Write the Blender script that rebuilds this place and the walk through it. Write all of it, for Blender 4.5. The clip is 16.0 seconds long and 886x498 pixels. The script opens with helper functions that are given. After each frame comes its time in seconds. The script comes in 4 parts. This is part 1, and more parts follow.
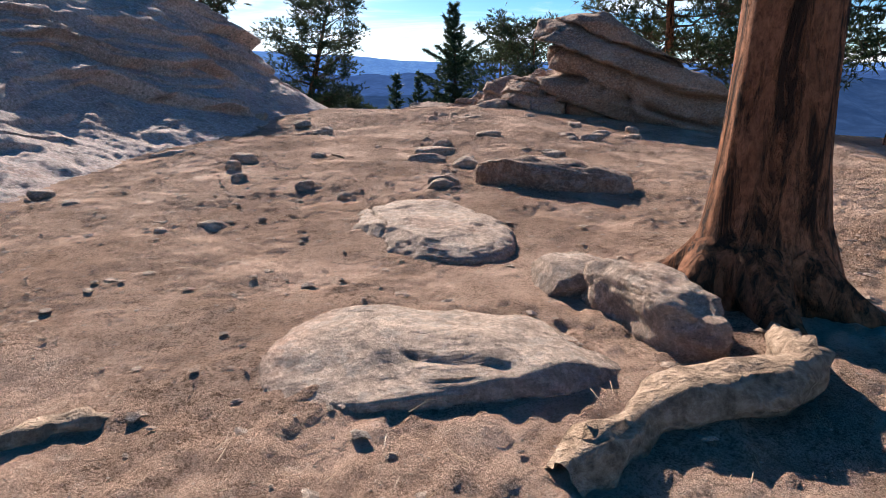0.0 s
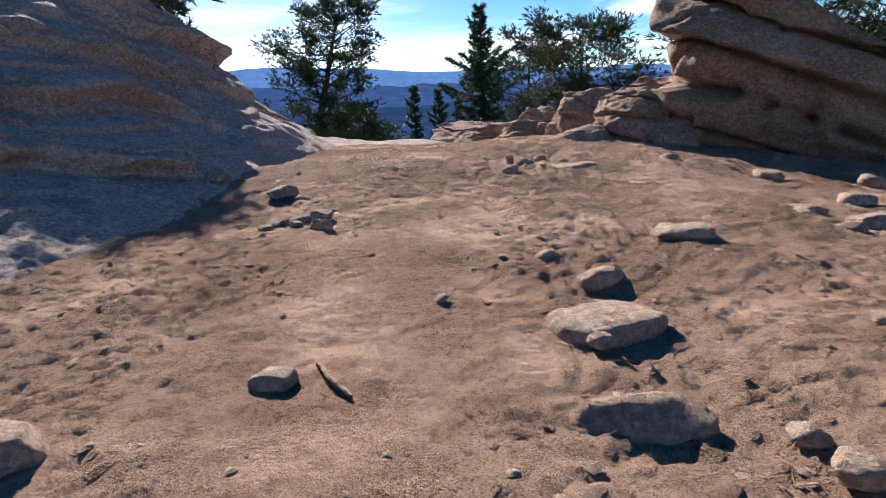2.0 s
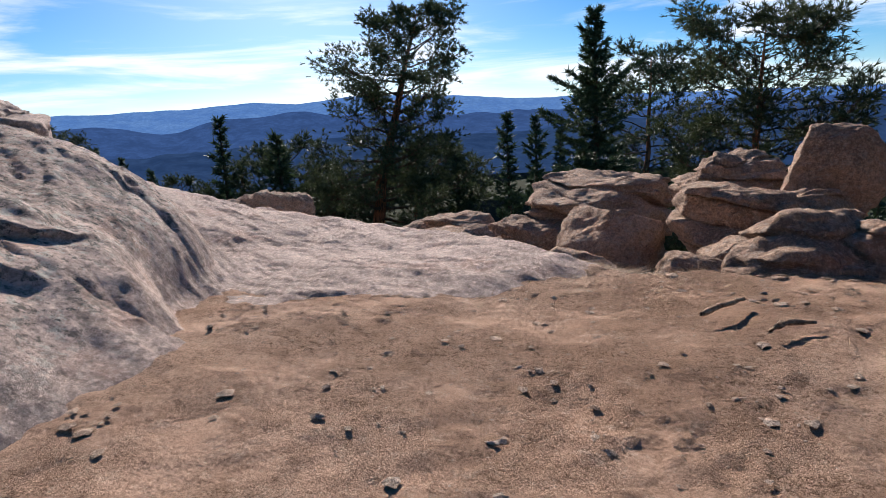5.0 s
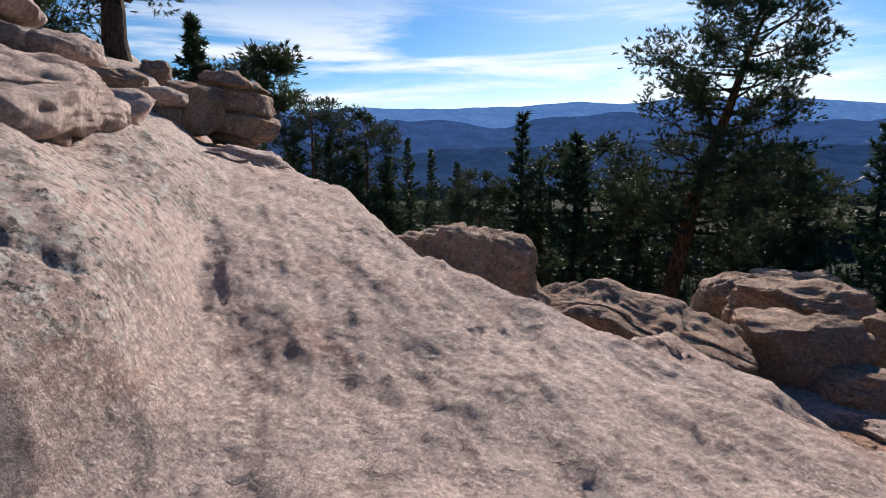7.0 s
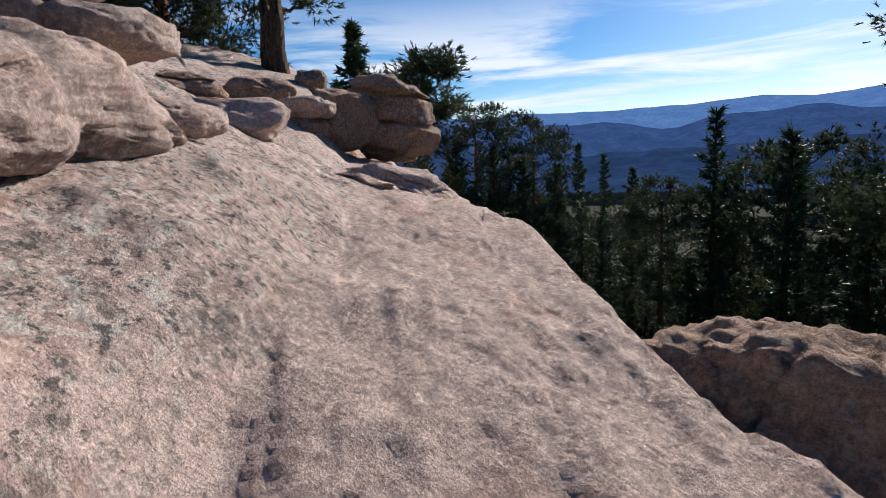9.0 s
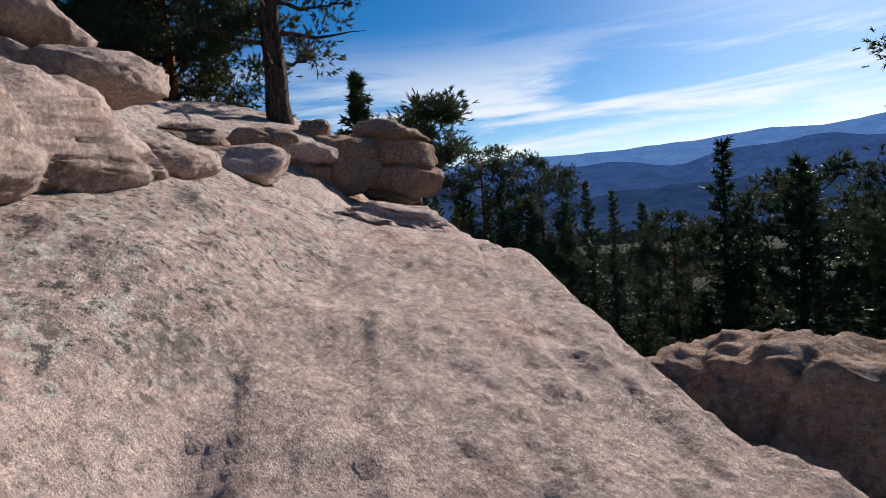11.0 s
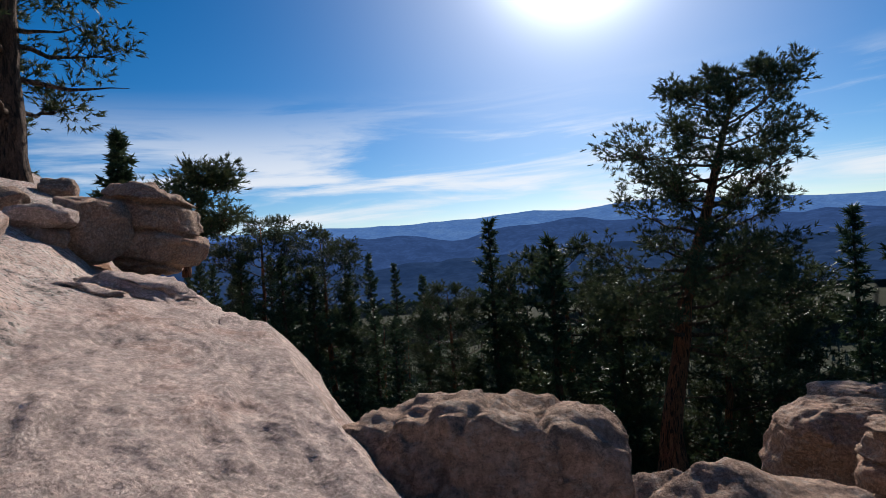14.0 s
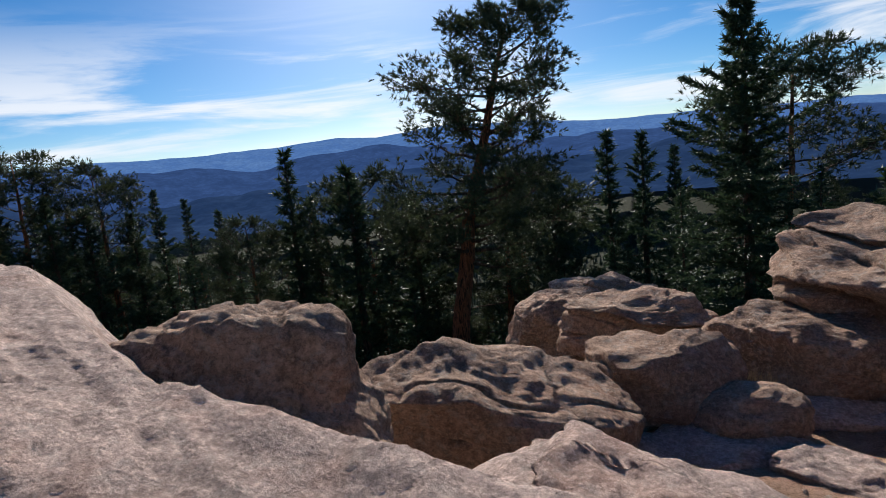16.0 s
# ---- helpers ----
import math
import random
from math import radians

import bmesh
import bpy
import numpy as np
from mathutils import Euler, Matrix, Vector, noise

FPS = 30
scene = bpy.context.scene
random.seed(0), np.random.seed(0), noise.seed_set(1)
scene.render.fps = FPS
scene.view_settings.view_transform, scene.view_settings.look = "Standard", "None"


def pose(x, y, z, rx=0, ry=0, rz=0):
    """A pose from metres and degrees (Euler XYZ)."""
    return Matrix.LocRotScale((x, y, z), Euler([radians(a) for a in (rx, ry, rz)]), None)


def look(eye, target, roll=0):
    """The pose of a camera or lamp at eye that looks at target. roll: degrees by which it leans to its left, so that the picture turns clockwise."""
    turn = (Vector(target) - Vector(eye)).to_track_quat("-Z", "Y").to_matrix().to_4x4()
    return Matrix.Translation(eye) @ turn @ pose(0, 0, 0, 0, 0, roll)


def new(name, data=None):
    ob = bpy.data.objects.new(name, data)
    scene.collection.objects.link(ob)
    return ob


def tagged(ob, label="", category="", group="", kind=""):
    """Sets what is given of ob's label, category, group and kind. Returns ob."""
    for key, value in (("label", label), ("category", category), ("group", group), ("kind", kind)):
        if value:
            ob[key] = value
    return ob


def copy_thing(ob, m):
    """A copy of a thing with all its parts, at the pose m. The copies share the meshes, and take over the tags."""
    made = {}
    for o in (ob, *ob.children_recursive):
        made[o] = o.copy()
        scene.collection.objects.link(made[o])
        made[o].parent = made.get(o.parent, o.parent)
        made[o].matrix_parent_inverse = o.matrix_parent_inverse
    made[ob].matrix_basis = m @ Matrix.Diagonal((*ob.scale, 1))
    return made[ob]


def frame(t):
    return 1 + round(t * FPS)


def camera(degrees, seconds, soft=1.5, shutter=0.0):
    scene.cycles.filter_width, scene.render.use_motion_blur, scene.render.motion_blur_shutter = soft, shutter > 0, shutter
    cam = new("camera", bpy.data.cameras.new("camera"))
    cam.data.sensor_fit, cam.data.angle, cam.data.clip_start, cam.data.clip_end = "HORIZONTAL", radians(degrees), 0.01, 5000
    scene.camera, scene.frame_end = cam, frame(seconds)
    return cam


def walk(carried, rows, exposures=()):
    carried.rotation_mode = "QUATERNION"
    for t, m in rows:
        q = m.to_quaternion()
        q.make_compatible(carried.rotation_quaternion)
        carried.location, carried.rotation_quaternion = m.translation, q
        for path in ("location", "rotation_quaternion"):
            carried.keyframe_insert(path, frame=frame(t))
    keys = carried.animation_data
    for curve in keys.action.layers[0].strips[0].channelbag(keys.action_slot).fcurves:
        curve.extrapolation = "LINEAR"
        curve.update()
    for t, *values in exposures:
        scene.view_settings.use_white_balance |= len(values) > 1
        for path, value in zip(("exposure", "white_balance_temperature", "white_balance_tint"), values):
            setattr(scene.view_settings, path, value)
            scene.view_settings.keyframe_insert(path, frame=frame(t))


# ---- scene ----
cam = camera(73.3, 16.0, 0.7)
PATH = [
    (0, (0.0, 0.0, 0.9), (-0.027, 1.924, 0.356), -1.2),
    (0.5, (-0.381, 1.178, 1.014), (-0.441, 3.106, 0.486), -1.3),
    (1, (-0.666, 2.304, 0.995), (-0.739, 4.232, 0.47), -1.9),
    (1.5, (-0.789, 3.468, 1.027), (-0.861, 5.397, 0.504), -2.5),
    (2, (-0.741, 4.734, 1.078), (-0.828, 6.665, 0.565), -3.3),
    (2.5, (-0.784, 6.105, 1.112), (-0.904, 8.04, 0.621), -4.5),
    (3, (-0.748, 7.441, 1.114), (-0.903, 9.377, 0.638), -5.9),
    (3.2, (-0.758, 7.973, 1.106), (-0.929, 9.909, 0.636), -6.7),
    (5.3, (-1.3, 13.0, 1.2), (-1.766, 14.902, 0.792), -2.5),
    (5.5, (-1.332, 13.438, 1.225), (-1.876, 15.32, 0.821), -2.2),
    (6, (-1.42, 14.327, 1.172), (-2.179, 16.134, 0.775), -0.6),
    (6.5, (-1.565, 15.027, 1.168), (-2.571, 16.715, 0.792), 0.5),
    (7, (-1.98, 15.802, 1.162), (-3.252, 17.298, 0.781), -0.7),
    (7.5, (-2.748, 16.344, 1.072), (-4.213, 17.648, 0.672), -3.3),
    (8, (-3.205, 16.685, 1.074), (-4.78, 17.857, 0.694), -3.3),
    (8.5, (-3.668, 16.964, 1.147), (-5.284, 18.085, 0.786), -2.8),
    (9, (-3.953, 17.262, 1.19), (-5.584, 18.366, 0.846), -3.0),
    (9.2, (-4.017, 17.326, 1.16), (-5.654, 18.426, 0.826), -3.4),
    (11.3, (-3.952, 17.426, 1.04), (-5.618, 18.521, 0.877), -5.4),
    (11.5, (-3.952, 17.449, 1.024), (-5.609, 18.557, 0.871), -4.9),
    (12, (-3.933, 17.442, 1.027), (-5.581, 18.568, 0.902), -4.7),
    (12.5, (-3.935, 17.464, 1.031), (-5.55, 18.641, 0.937), -4.0),
    (13, (-3.894, 17.537, 1.037), (-5.403, 18.848, 0.986), -3.5),
    (13.5, (-3.775, 17.581, 1.05), (-5.136, 19.046, 1.025), -3.4),
    (14, (-3.627, 17.583, 1.047), (-4.816, 19.191, 1.036), -4.3),
    (14.5, (-3.45, 17.51, 1.075), (-4.531, 19.193, 1.048), -4.4),
    (15, (-3.440, 17.540, 1.090), (-4.394, 19.294, 0.976), -4.9),
    (15.5, (-3.310, 17.430, 1.060), (-4.068, 19.267, 0.838), -5.0),
    (16, (-2.990, 17.160, 1.055), (-3.627, 19.031, 0.749), -6.1),
]
walk(cam, [(t, look(eye, target, roll)) for t, eye, target, roll in PATH],
     exposures=((0, 1.3), (3, 1.1), (6, 0.83), (9.2, 0.68), (12, 0.57), (14.5, 0.48), (16, 0.6)))

# ---------- light ----------
SUN_AZ, SUN_EL = 22.0, 27.0          # degrees left of +y, degrees above the horizon
sun_way = Vector((-math.sin(radians(SUN_AZ)) * math.cos(radians(SUN_EL)), math.cos(radians(SUN_AZ)) * math.cos(radians(SUN_EL)), math.sin(radians(SUN_EL))))
sun_data = bpy.data.lights.new("sun", "SUN")
sun_data.energy, sun_data.angle, sun_data.color = 5.0, radians(0.53), (1.0, 0.93, 0.875)
sun = new("sun", sun_data)
sun.matrix_world = look((0, 0, 60), Vector((0, 0, 60)) - sun_way)

world = bpy.data.worlds.new("sky")
scene.world = world
world.use_nodes = True
wn, wl = world.node_tree.nodes, world.node_tree.links
wn.clear()
w_out = wn.new("ShaderNodeOutputWorld")
w_bg = wn.new("ShaderNodeBackground")
w_sky = wn.new("ShaderNodeTexSky")
w_sky.sky_type = "NISHITA"
w_sky.sun_disc = False
w_sky.sun_elevation, w_sky.sun_rotation = radians(SUN_EL), radians(-SUN_AZ)
w_sky.altitude, w_sky.air_density, w_sky.dust_density, w_sky.ozone_density = 2300, 1.0, 1.3, 4.0
w_geo = wn.new("ShaderNodeTexCoord")
w_sep = wn.new("ShaderNodeSeparateXYZ")
wl.new(w_geo.outputs["Generated"], w_sep.inputs[0])
w_map = wn.new("ShaderNodeMapping")
w_map.inputs["Scale"].default_value = (1.6, 1.6, 13.0)
wl.new(w_geo.outputs["Generated"], w_map.inputs[0])
w_noise = wn.new("ShaderNodeTexNoise")
w_noise.inputs["Scale"].default_value, w_noise.inputs["Detail"].default_value, w_noise.inputs["Roughness"].default_value = 1.7, 7.0, 0.58
w_noise.inputs["Distortion"].default_value = 0.5
wl.new(w_map.outputs[0], w_noise.inputs[0])
w_band = wn.new("ShaderNodeMapRange")
w_band.interpolation_type = "SMOOTHSTEP"
for k, v in zip(("From Min", "From Max", "To Min", "To Max"), (0.27, 0.10, 0.0, 1.0)):
    w_band.inputs[k].default_value = v
wl.new(w_sep.outputs["Z"], w_band.inputs["Value"])
w_thr = wn.new("ShaderNodeMapRange")
w_thr.interpolation_type = "SMOOTHSTEP"
for k, v in zip(("From Min", "From Max", "To Min", "To Max"), (0.41, 0.64, 0.0, 0.88)):
    w_thr.inputs[k].default_value = v
wl.new(w_noise.outputs["Fac"], w_thr.inputs["Value"])
w_mul = wn.new("ShaderNodeMath")
w_mul.operation = "MULTIPLY"
wl.new(w_band.outputs[0], w_mul.inputs[0])
wl.new(w_thr.outputs[0], w_mul.inputs[1])
w_mix = wn.new("ShaderNodeMix")
w_mix.data_type = "RGBA"
wl.new(w_mul.outputs[0], w_mix.inputs["Factor"])
w_sat = wn.new("ShaderNodeHueSaturation")
w_sat.inputs["Saturation"].default_value = 1.36
wl.new(w_sky.outputs[0], w_sat.inputs["Color"])
wl.new(w_sat.outputs[0], w_mix.inputs["A"])
w_mix.inputs["B"].default_value = (10.5, 10.8, 11.4, 1)
w_dot = wn.new("ShaderNodeVectorMath")
w_dot.operation = "DOT_PRODUCT"
wl.new(w_geo.outputs["Generated"], w_dot.inputs[0])
w_dot.inputs[1].default_value = tuple(sun_way)
glow_sum = w_mix.outputs["Result"]
for power, gain in ((230.0, 45.0), (30.0, 4.5)):
    w_pos = wn.new("ShaderNodeMath")
    w_pos.operation = "MAXIMUM"
    wl.new(w_dot.outputs["Value"], w_pos.inputs[0])
    w_pow = wn.new("ShaderNodeMath")
    w_pow.operation = "POWER"
    wl.new(w_pos.outputs[0], w_pow.inputs[0])
    w_pow.inputs[1].default_value = power
    w_add = wn.new("ShaderNodeMix")
    w_add.data_type, w_add.blend_type = "RGBA", "ADD"
    w_add.clamp_factor = False
    wl.new(w_pow.outputs[0], w_add.inputs["Factor"])
    wl.new(glow_sum, w_add.inputs["A"])
    w_add.inputs["B"].default_value = (gain, gain, gain * 0.98, 1)
    glow_sum = w_add.outputs["Result"]
wl.new(glow_sum, w_bg.inputs["Color"])
w_bg.inputs["Strength"].default_value = 0.059
wl.new(w_bg.outputs[0], w_out.inputs["Surface"])

# ---------- numeric noise ----------
def lattice(ix, iy, iz, seed):
    n = (ix * 374761393 + iy * 668265263 + iz * 2147483647 + seed * 974634777) & 0xFFFFFFFF
    n = ((n ^ (n >> 13)) * 1274126177) & 0xFFFFFFFF
    n = n ^ (n >> 16)
    return (n & 0xFFFF) / 32767.5 - 1.0


def vnoise(x, y, z=0.0, seed=0):
    """Smooth value noise in -1..1 on arrays."""
    x, y, z = np.broadcast_arrays(np.asarray(x, float), np.asarray(y, float), np.asarray(z, float))
    fx, fy, fz = np.floor(x), np.floor(y), np.floor(z)
    ix, iy, iz = fx.astype(np.int64), fy.astype(np.int64), fz.astype(np.int64)
    tx, ty, tz = x - fx, y - fy, z - fz
    tx, ty, tz = (a * a * (3 - 2 * a) for a in (tx, ty, tz))
    out = 0
    for dx in (0, 1):
        for dy in (0, 1):
            for dz in (0, 1):
                w = (tx if dx else 1 - tx) * (ty if dy else 1 - ty) * (tz if dz else 1 - tz)
                out = out + w * lattice(ix + dx, iy + dy, iz + dz, seed)
    return out


def fbm(x, y, z=0.0, seed=0, octaves=4, gain=0.5):
    total, amp = 0, 1.0
    for k in range(octaves):
        total = total + amp * vnoise(np.asarray(x) * 2 ** k + 17.3 * k, np.asarray(y) * 2 ** k - 9.1 * k, np.asarray(z) * 2 ** k + 3.7 * k, seed + k)
        amp *= gain
    return total


def sstep(a, b, x):
    t = np.clip((np.asarray(x, float) - a) / (b - a), 0, 1)
    return t * t * (3 - 2 * t)


# ---------- materials ----------
class Nodes:
    def __init__(self, name):
        self.mat = bpy.data.materials.new(name)
        self.mat.use_nodes = True
        self.n, self.l = self.mat.node_tree.nodes, self.mat.node_tree.links
        self.bsdf = self.n["Principled BSDF"]
        self.coord = self.n.new("ShaderNodeTexCoord")
        self.geom = self.n.new("ShaderNodeNewGeometry")

    def put(self, socket, value):
        if isinstance(value, bpy.types.NodeSocket):
            self.l.new(value, socket)
        elif isinstance(value, tuple) and len(value) == 3:
            socket.default_value = (*value, 1) if len(socket.default_value) == 4 else value
        else:
            socket.default_value = value

    def noise(self, scale, detail=4, rough=0.55, where=None, distort=0.0):
        t = self.n.new("ShaderNodeTexNoise")
        t.inputs["Scale"].default_value, t.inputs["Detail"].default_value = scale, detail
        t.inputs["Roughness"].default_value, t.inputs["Distortion"].default_value = rough, distort
        self.l.new(where or self.geom.outputs["Position"], t.inputs["Vector"])
        return t.outputs["Fac"]

    def stretch(self, scale, rot=(0, 0, 0), source=None):
        t = self.n.new("ShaderNodeMapping")
        t.inputs["Scale"].default_value = scale
        t.inputs["Rotation"].default_value = rot
        self.l.new(source or self.geom.outputs["Position"], t.inputs["Vector"])
        return t.outputs[0]

    def voronoi(self, scale, where=None, feature="F1"):
        t = self.n.new("ShaderNodeTexVoronoi")
        t.feature = feature
        t.inputs["Scale"].default_value = scale
        self.l.new(where or self.geom.outputs["Position"], t.inputs["Vector"])
        return t.outputs["Distance"]

    def ramp(self, fac, *stops):
        t = self.n.new("ShaderNodeValToRGB")
        e = t.color_ramp.elements
        while len(e) < len(stops):
            e.new(0.5)
        for el, (p, c) in zip(e, stops):
            el.position, el.color = p, (*c, 1) if isinstance(c, tuple) else (c, c, c, 1)
        self.l.new(fac, t.inputs[0])
        return t.outputs["Color"]

    def mix(self, fac, a, b, mode="MIX"):
        t = self.n.new("ShaderNodeMix")
        t.data_type, t.blend_type = "RGBA", mode
        self.put(t.inputs["Factor"], fac), self.put(t.inputs["A"], a), self.put(t.inputs["B"], b)
        return t.outputs["Result"]

    def math(self, op, a, b=0.0):
        t = self.n.new("ShaderNodeMath")
        t.operation = op
        self.put(t.inputs[0], a), self.put(t.inputs[1], b)
        return t.outputs[0]

    def bump(self, height, distance, strength=1.0, below=None):
        t = self.n.new("ShaderNodeBump")
        t.inputs["Distance"].default_value, t.inputs["Strength"].default_value = distance, strength
        self.l.new(height, t.inputs["Height"])
        if below:
            self.l.new(below, t.inputs["Normal"])
        return t.outputs["Normal"]

    def done(self, color, rough=0.9, normal=None, spec=0.25):
        self.put(self.bsdf.inputs["Base Color"], color)
        self.put(self.bsdf.inputs["Roughness"], rough)
        self.bsdf.inputs["Specular IOR Level"].default_value = spec
        if normal:
            self.l.new(normal, self.bsdf.inputs["Normal"])
        return self.mat


def granite(name, light, mid, dark, lichen=0.35, bedding=0.8):
    m = Nodes(name)
    broad = m.noise(0.9, 6, 0.65)
    mid_n = m.noise(7, 7, 0.72, distort=0.3)
    fine = m.noise(75, 4, 0.75)
    grain = m.noise(28, 6, 0.8)
    col = m.ramp(broad, (0.34, dark), (0.5, mid), (0.66, light))
    col = m.mix(m.ramp(mid_n, (0.36, 0.4), (0.48, 0.0)), col, tuple(c * 0.7 for c in dark))
    col = m.mix(m.ramp(mid_n, (0.54, 0.0), (0.70, 0.4)), col, tuple(min(1, c * 1.2) for c in light))
    foliation = m.noise(6, 6, 0.7, where=m.stretch((1.0, 1.0, 5.0), (0.3, 0.2, 0.6)))
    col = m.mix(m.ramp(foliation, (0.38, 0.3), (0.46, 0.0)), col, tuple(c * 0.7 for c in dark))
    col = m.mix(m.ramp(fine, (0.36, 0.55), (0.46, 0.0)), col, tuple(c * 0.5 for c in dark))
    col = m.mix(m.ramp(fine, (0.56, 0.0), (0.66, 0.45)), col, tuple(min(1, c * 1.3) for c in light))
    rust = m.noise(1.5, 5, 0.65, where=m.stretch((1, 1, 2.5)))
    col = m.mix(m.math("MULTIPLY", m.ramp(rust, (0.53, 0.0), (0.70, 1.0)), 0.5), col, (0.40, 0.20, 0.13))
    # lichen: grey-black crusts and pale rosettes, thickest where nobody treads
    att = m.n.new("ShaderNodeAttribute")
    att.attribute_name = "crust"
    cover = m.math("ADD", m.math("MULTIPLY", att.outputs["Fac"], 1.0), lichen)
    patch = m.noise(3.2, 8, 0.78, distort=0.5)
    spots = m.noise(19, 6, 0.75)
    pale = m.noise(11, 6, 0.72, where=m.stretch((1, 1, 1.4)))
    col = m.mix(m.math("MULTIPLY", m.ramp(pale, (0.53, 0.0), (0.58, 0.8)), cover), col, (0.50, 0.47, 0.42))
    col = m.mix(m.math("MULTIPLY", m.ramp(patch, (0.53, 0.0), (0.60, 0.7)), cover), col, (0.15, 0.135, 0.12))
    col = m.mix(m.math("MULTIPLY", m.ramp(spots, (0.54, 0.0), (0.59, 0.9)), cover), col, (0.10, 0.095, 0.088))
    strata = m.noise(5, 6, 0.7, where=m.stretch((0.5, 0.5, 4.0), (0.15, 0.2, 0)))
    b = m.bump(strata, 0.07, bedding)
    b = m.bump(foliation, 0.014, 0.8, b)
    b = m.bump(mid_n, 0.033, 0.8, b)
    b = m.bump(grain, 0.020, 1.0, b)
    b = m.bump(fine, 0.006, 0.9, b)
    col = m.mix(m.ramp(grain, (0.40, 0.42), (0.48, 0.0)), col, tuple(c * 0.5 for c in dark))
    col = m.mix(m.ramp(grain, (0.52, 0.0), (0.60, 0.55)), col, tuple(min(1, c * 1.35) for c in light))
    return m.done(col, 0.94, b, 0.08)


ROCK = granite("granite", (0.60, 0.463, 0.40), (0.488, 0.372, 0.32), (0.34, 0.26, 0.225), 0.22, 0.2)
# Brown weathered granite, its colour also lowered for backlit, shaded boulders.
BOULDER = granite("shaded_weathered_granite", (0.50, 0.345, 0.255), (0.375, 0.25, 0.18), (0.24, 0.155, 0.11), 0.42)
STONE = granite("small_stone_granite", (0.58, 0.43, 0.33), (0.48, 0.35, 0.265), (0.35, 0.25, 0.19), 0.3)


def soil():
    m = Nodes("dry_soil")
    broad = m.noise(0.55, 5, 0.65)
    col = m.ramp(broad, (0.35, (0.50, 0.315, 0.22)), (0.5, (0.615, 0.405, 0.295)), (0.66, (0.70, 0.48, 0.36)))
    mid = m.noise(4.5, 7, 0.72, distort=0.4)
    col = m.mix(m.ramp(mid, (0.36, 0.5), (0.50, 0.0)), col, (0.30, 0.185, 0.125))
    col = m.mix(m.ramp(m.noise(13, 6, 0.8), (0.54, 0.0), (0.66, 0.5)), col, (0.74, 0.56, 0.44))
    fine = m.noise(130, 4, 0.75)
    crumb = m.noise(34, 6, 0.85)
    patchy = m.ramp(m.noise(1.7, 4, 0.65), (0.38, 0.25), (0.60, 1.0))
    col = m.mix(m.math("MULTIPLY", m.ramp(crumb, (0.38, 0.95), (0.49, 0.0)), patchy), col, (0.16, 0.095, 0.062))
    col = m.mix(m.math("MULTIPLY", m.ramp(fine, (0.40, 0.9), (0.50, 0.0)), patchy), col, (0.17, 0.10, 0.065))
    grit = m.voronoi(70)
    col = m.mix(m.ramp(grit, (0.08, 0.7), (0.22, 0.0)), col, (0.62, 0.49, 0.38))
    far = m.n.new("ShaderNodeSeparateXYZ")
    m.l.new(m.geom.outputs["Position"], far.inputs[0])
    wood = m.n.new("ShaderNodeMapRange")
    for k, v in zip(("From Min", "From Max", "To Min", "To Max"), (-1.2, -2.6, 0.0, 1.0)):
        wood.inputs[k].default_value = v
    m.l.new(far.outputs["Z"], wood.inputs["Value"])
    # Near-black forest floor colour, blended in by height from -1.2 m down.
    dark_floor = m.ramp(m.noise(0.12, 5, 0.6), (0.4, (0.02, 0.026, 0.014)), (0.66, (0.03, 0.03, 0.018)), (0.8, (0.06, 0.05, 0.032)))
    col = m.mix(wood.outputs[0], col, dark_floor)
    b = m.bump(mid, 0.06, 0.8)
    b = m.bump(m.math("MULTIPLY", crumb, patchy), 0.11, 1.0, b)
    b = m.bump(m.voronoi(46, m.stretch((1, 1, 0.6))), 0.012, 0.7, b)
    b = m.bump(m.math("MULTIPLY", fine, patchy), 0.03, 1.0, b)
    return m.done(col, 0.97, b, 0.02)


SOIL = soil()


def bark(name, light, dark, plate):
    m = Nodes(name)
    src = m.coord.outputs["Object"]
    furrow = m.noise(plate, 5, 0.62, m.stretch((1, 1, 0.16), source=src), 0.9)
    flake = m.noise(plate * 2.6, 6, 0.75, m.stretch((1, 1, 0.55), source=src), 0.4)
    tone = m.noise(plate * 0.35, 4, 0.6, m.stretch((1, 1, 0.4), source=src))
    col = m.ramp(flake, (0.34, tuple(c * 0.4 for c in light)), (0.5, light), (0.66, tuple(min(1, c * 1.5) for c in light)))
    col = m.mix(m.ramp(tone, (0.4, 0.45), (0.62, 0.0)), col, tuple(c * 0.45 for c in light))
    col = m.mix(m.ramp(furrow, (0.41, 1.0), (0.51, 0.0)), col, dark)
    b = m.bump(m.ramp(furrow, (0.36, 0.0), (0.54, 1.0)), 0.06, 1.0)
    b = m.bump(flake, 0.03, 1.0, b)
    return m.done(col, 0.93, b, 0.15)


BARK = bark("ponderosa_bark", (0.33, 0.14, 0.072), (0.05, 0.028, 0.018), 15)
BARK_DARK = bark("dark_bark", (0.13, 0.085, 0.06), (0.035, 0.026, 0.02), 14)


def weathered_wood():
    m = Nodes("weathered_wood")
    where = m.stretch((1, 1, 1), source=m.coord.outputs["Object"])
    g = m.noise(24, 5, 0.7, where)
    col = m.ramp(g, (0.35, (0.13, 0.085, 0.055)), (0.52, (0.29, 0.195, 0.13)), (0.66, (0.42, 0.30, 0.21)))
    return m.done(col, 0.9, m.bump(g, 0.03, 1.0), 0.2)


ROOTWOOD = weathered_wood()


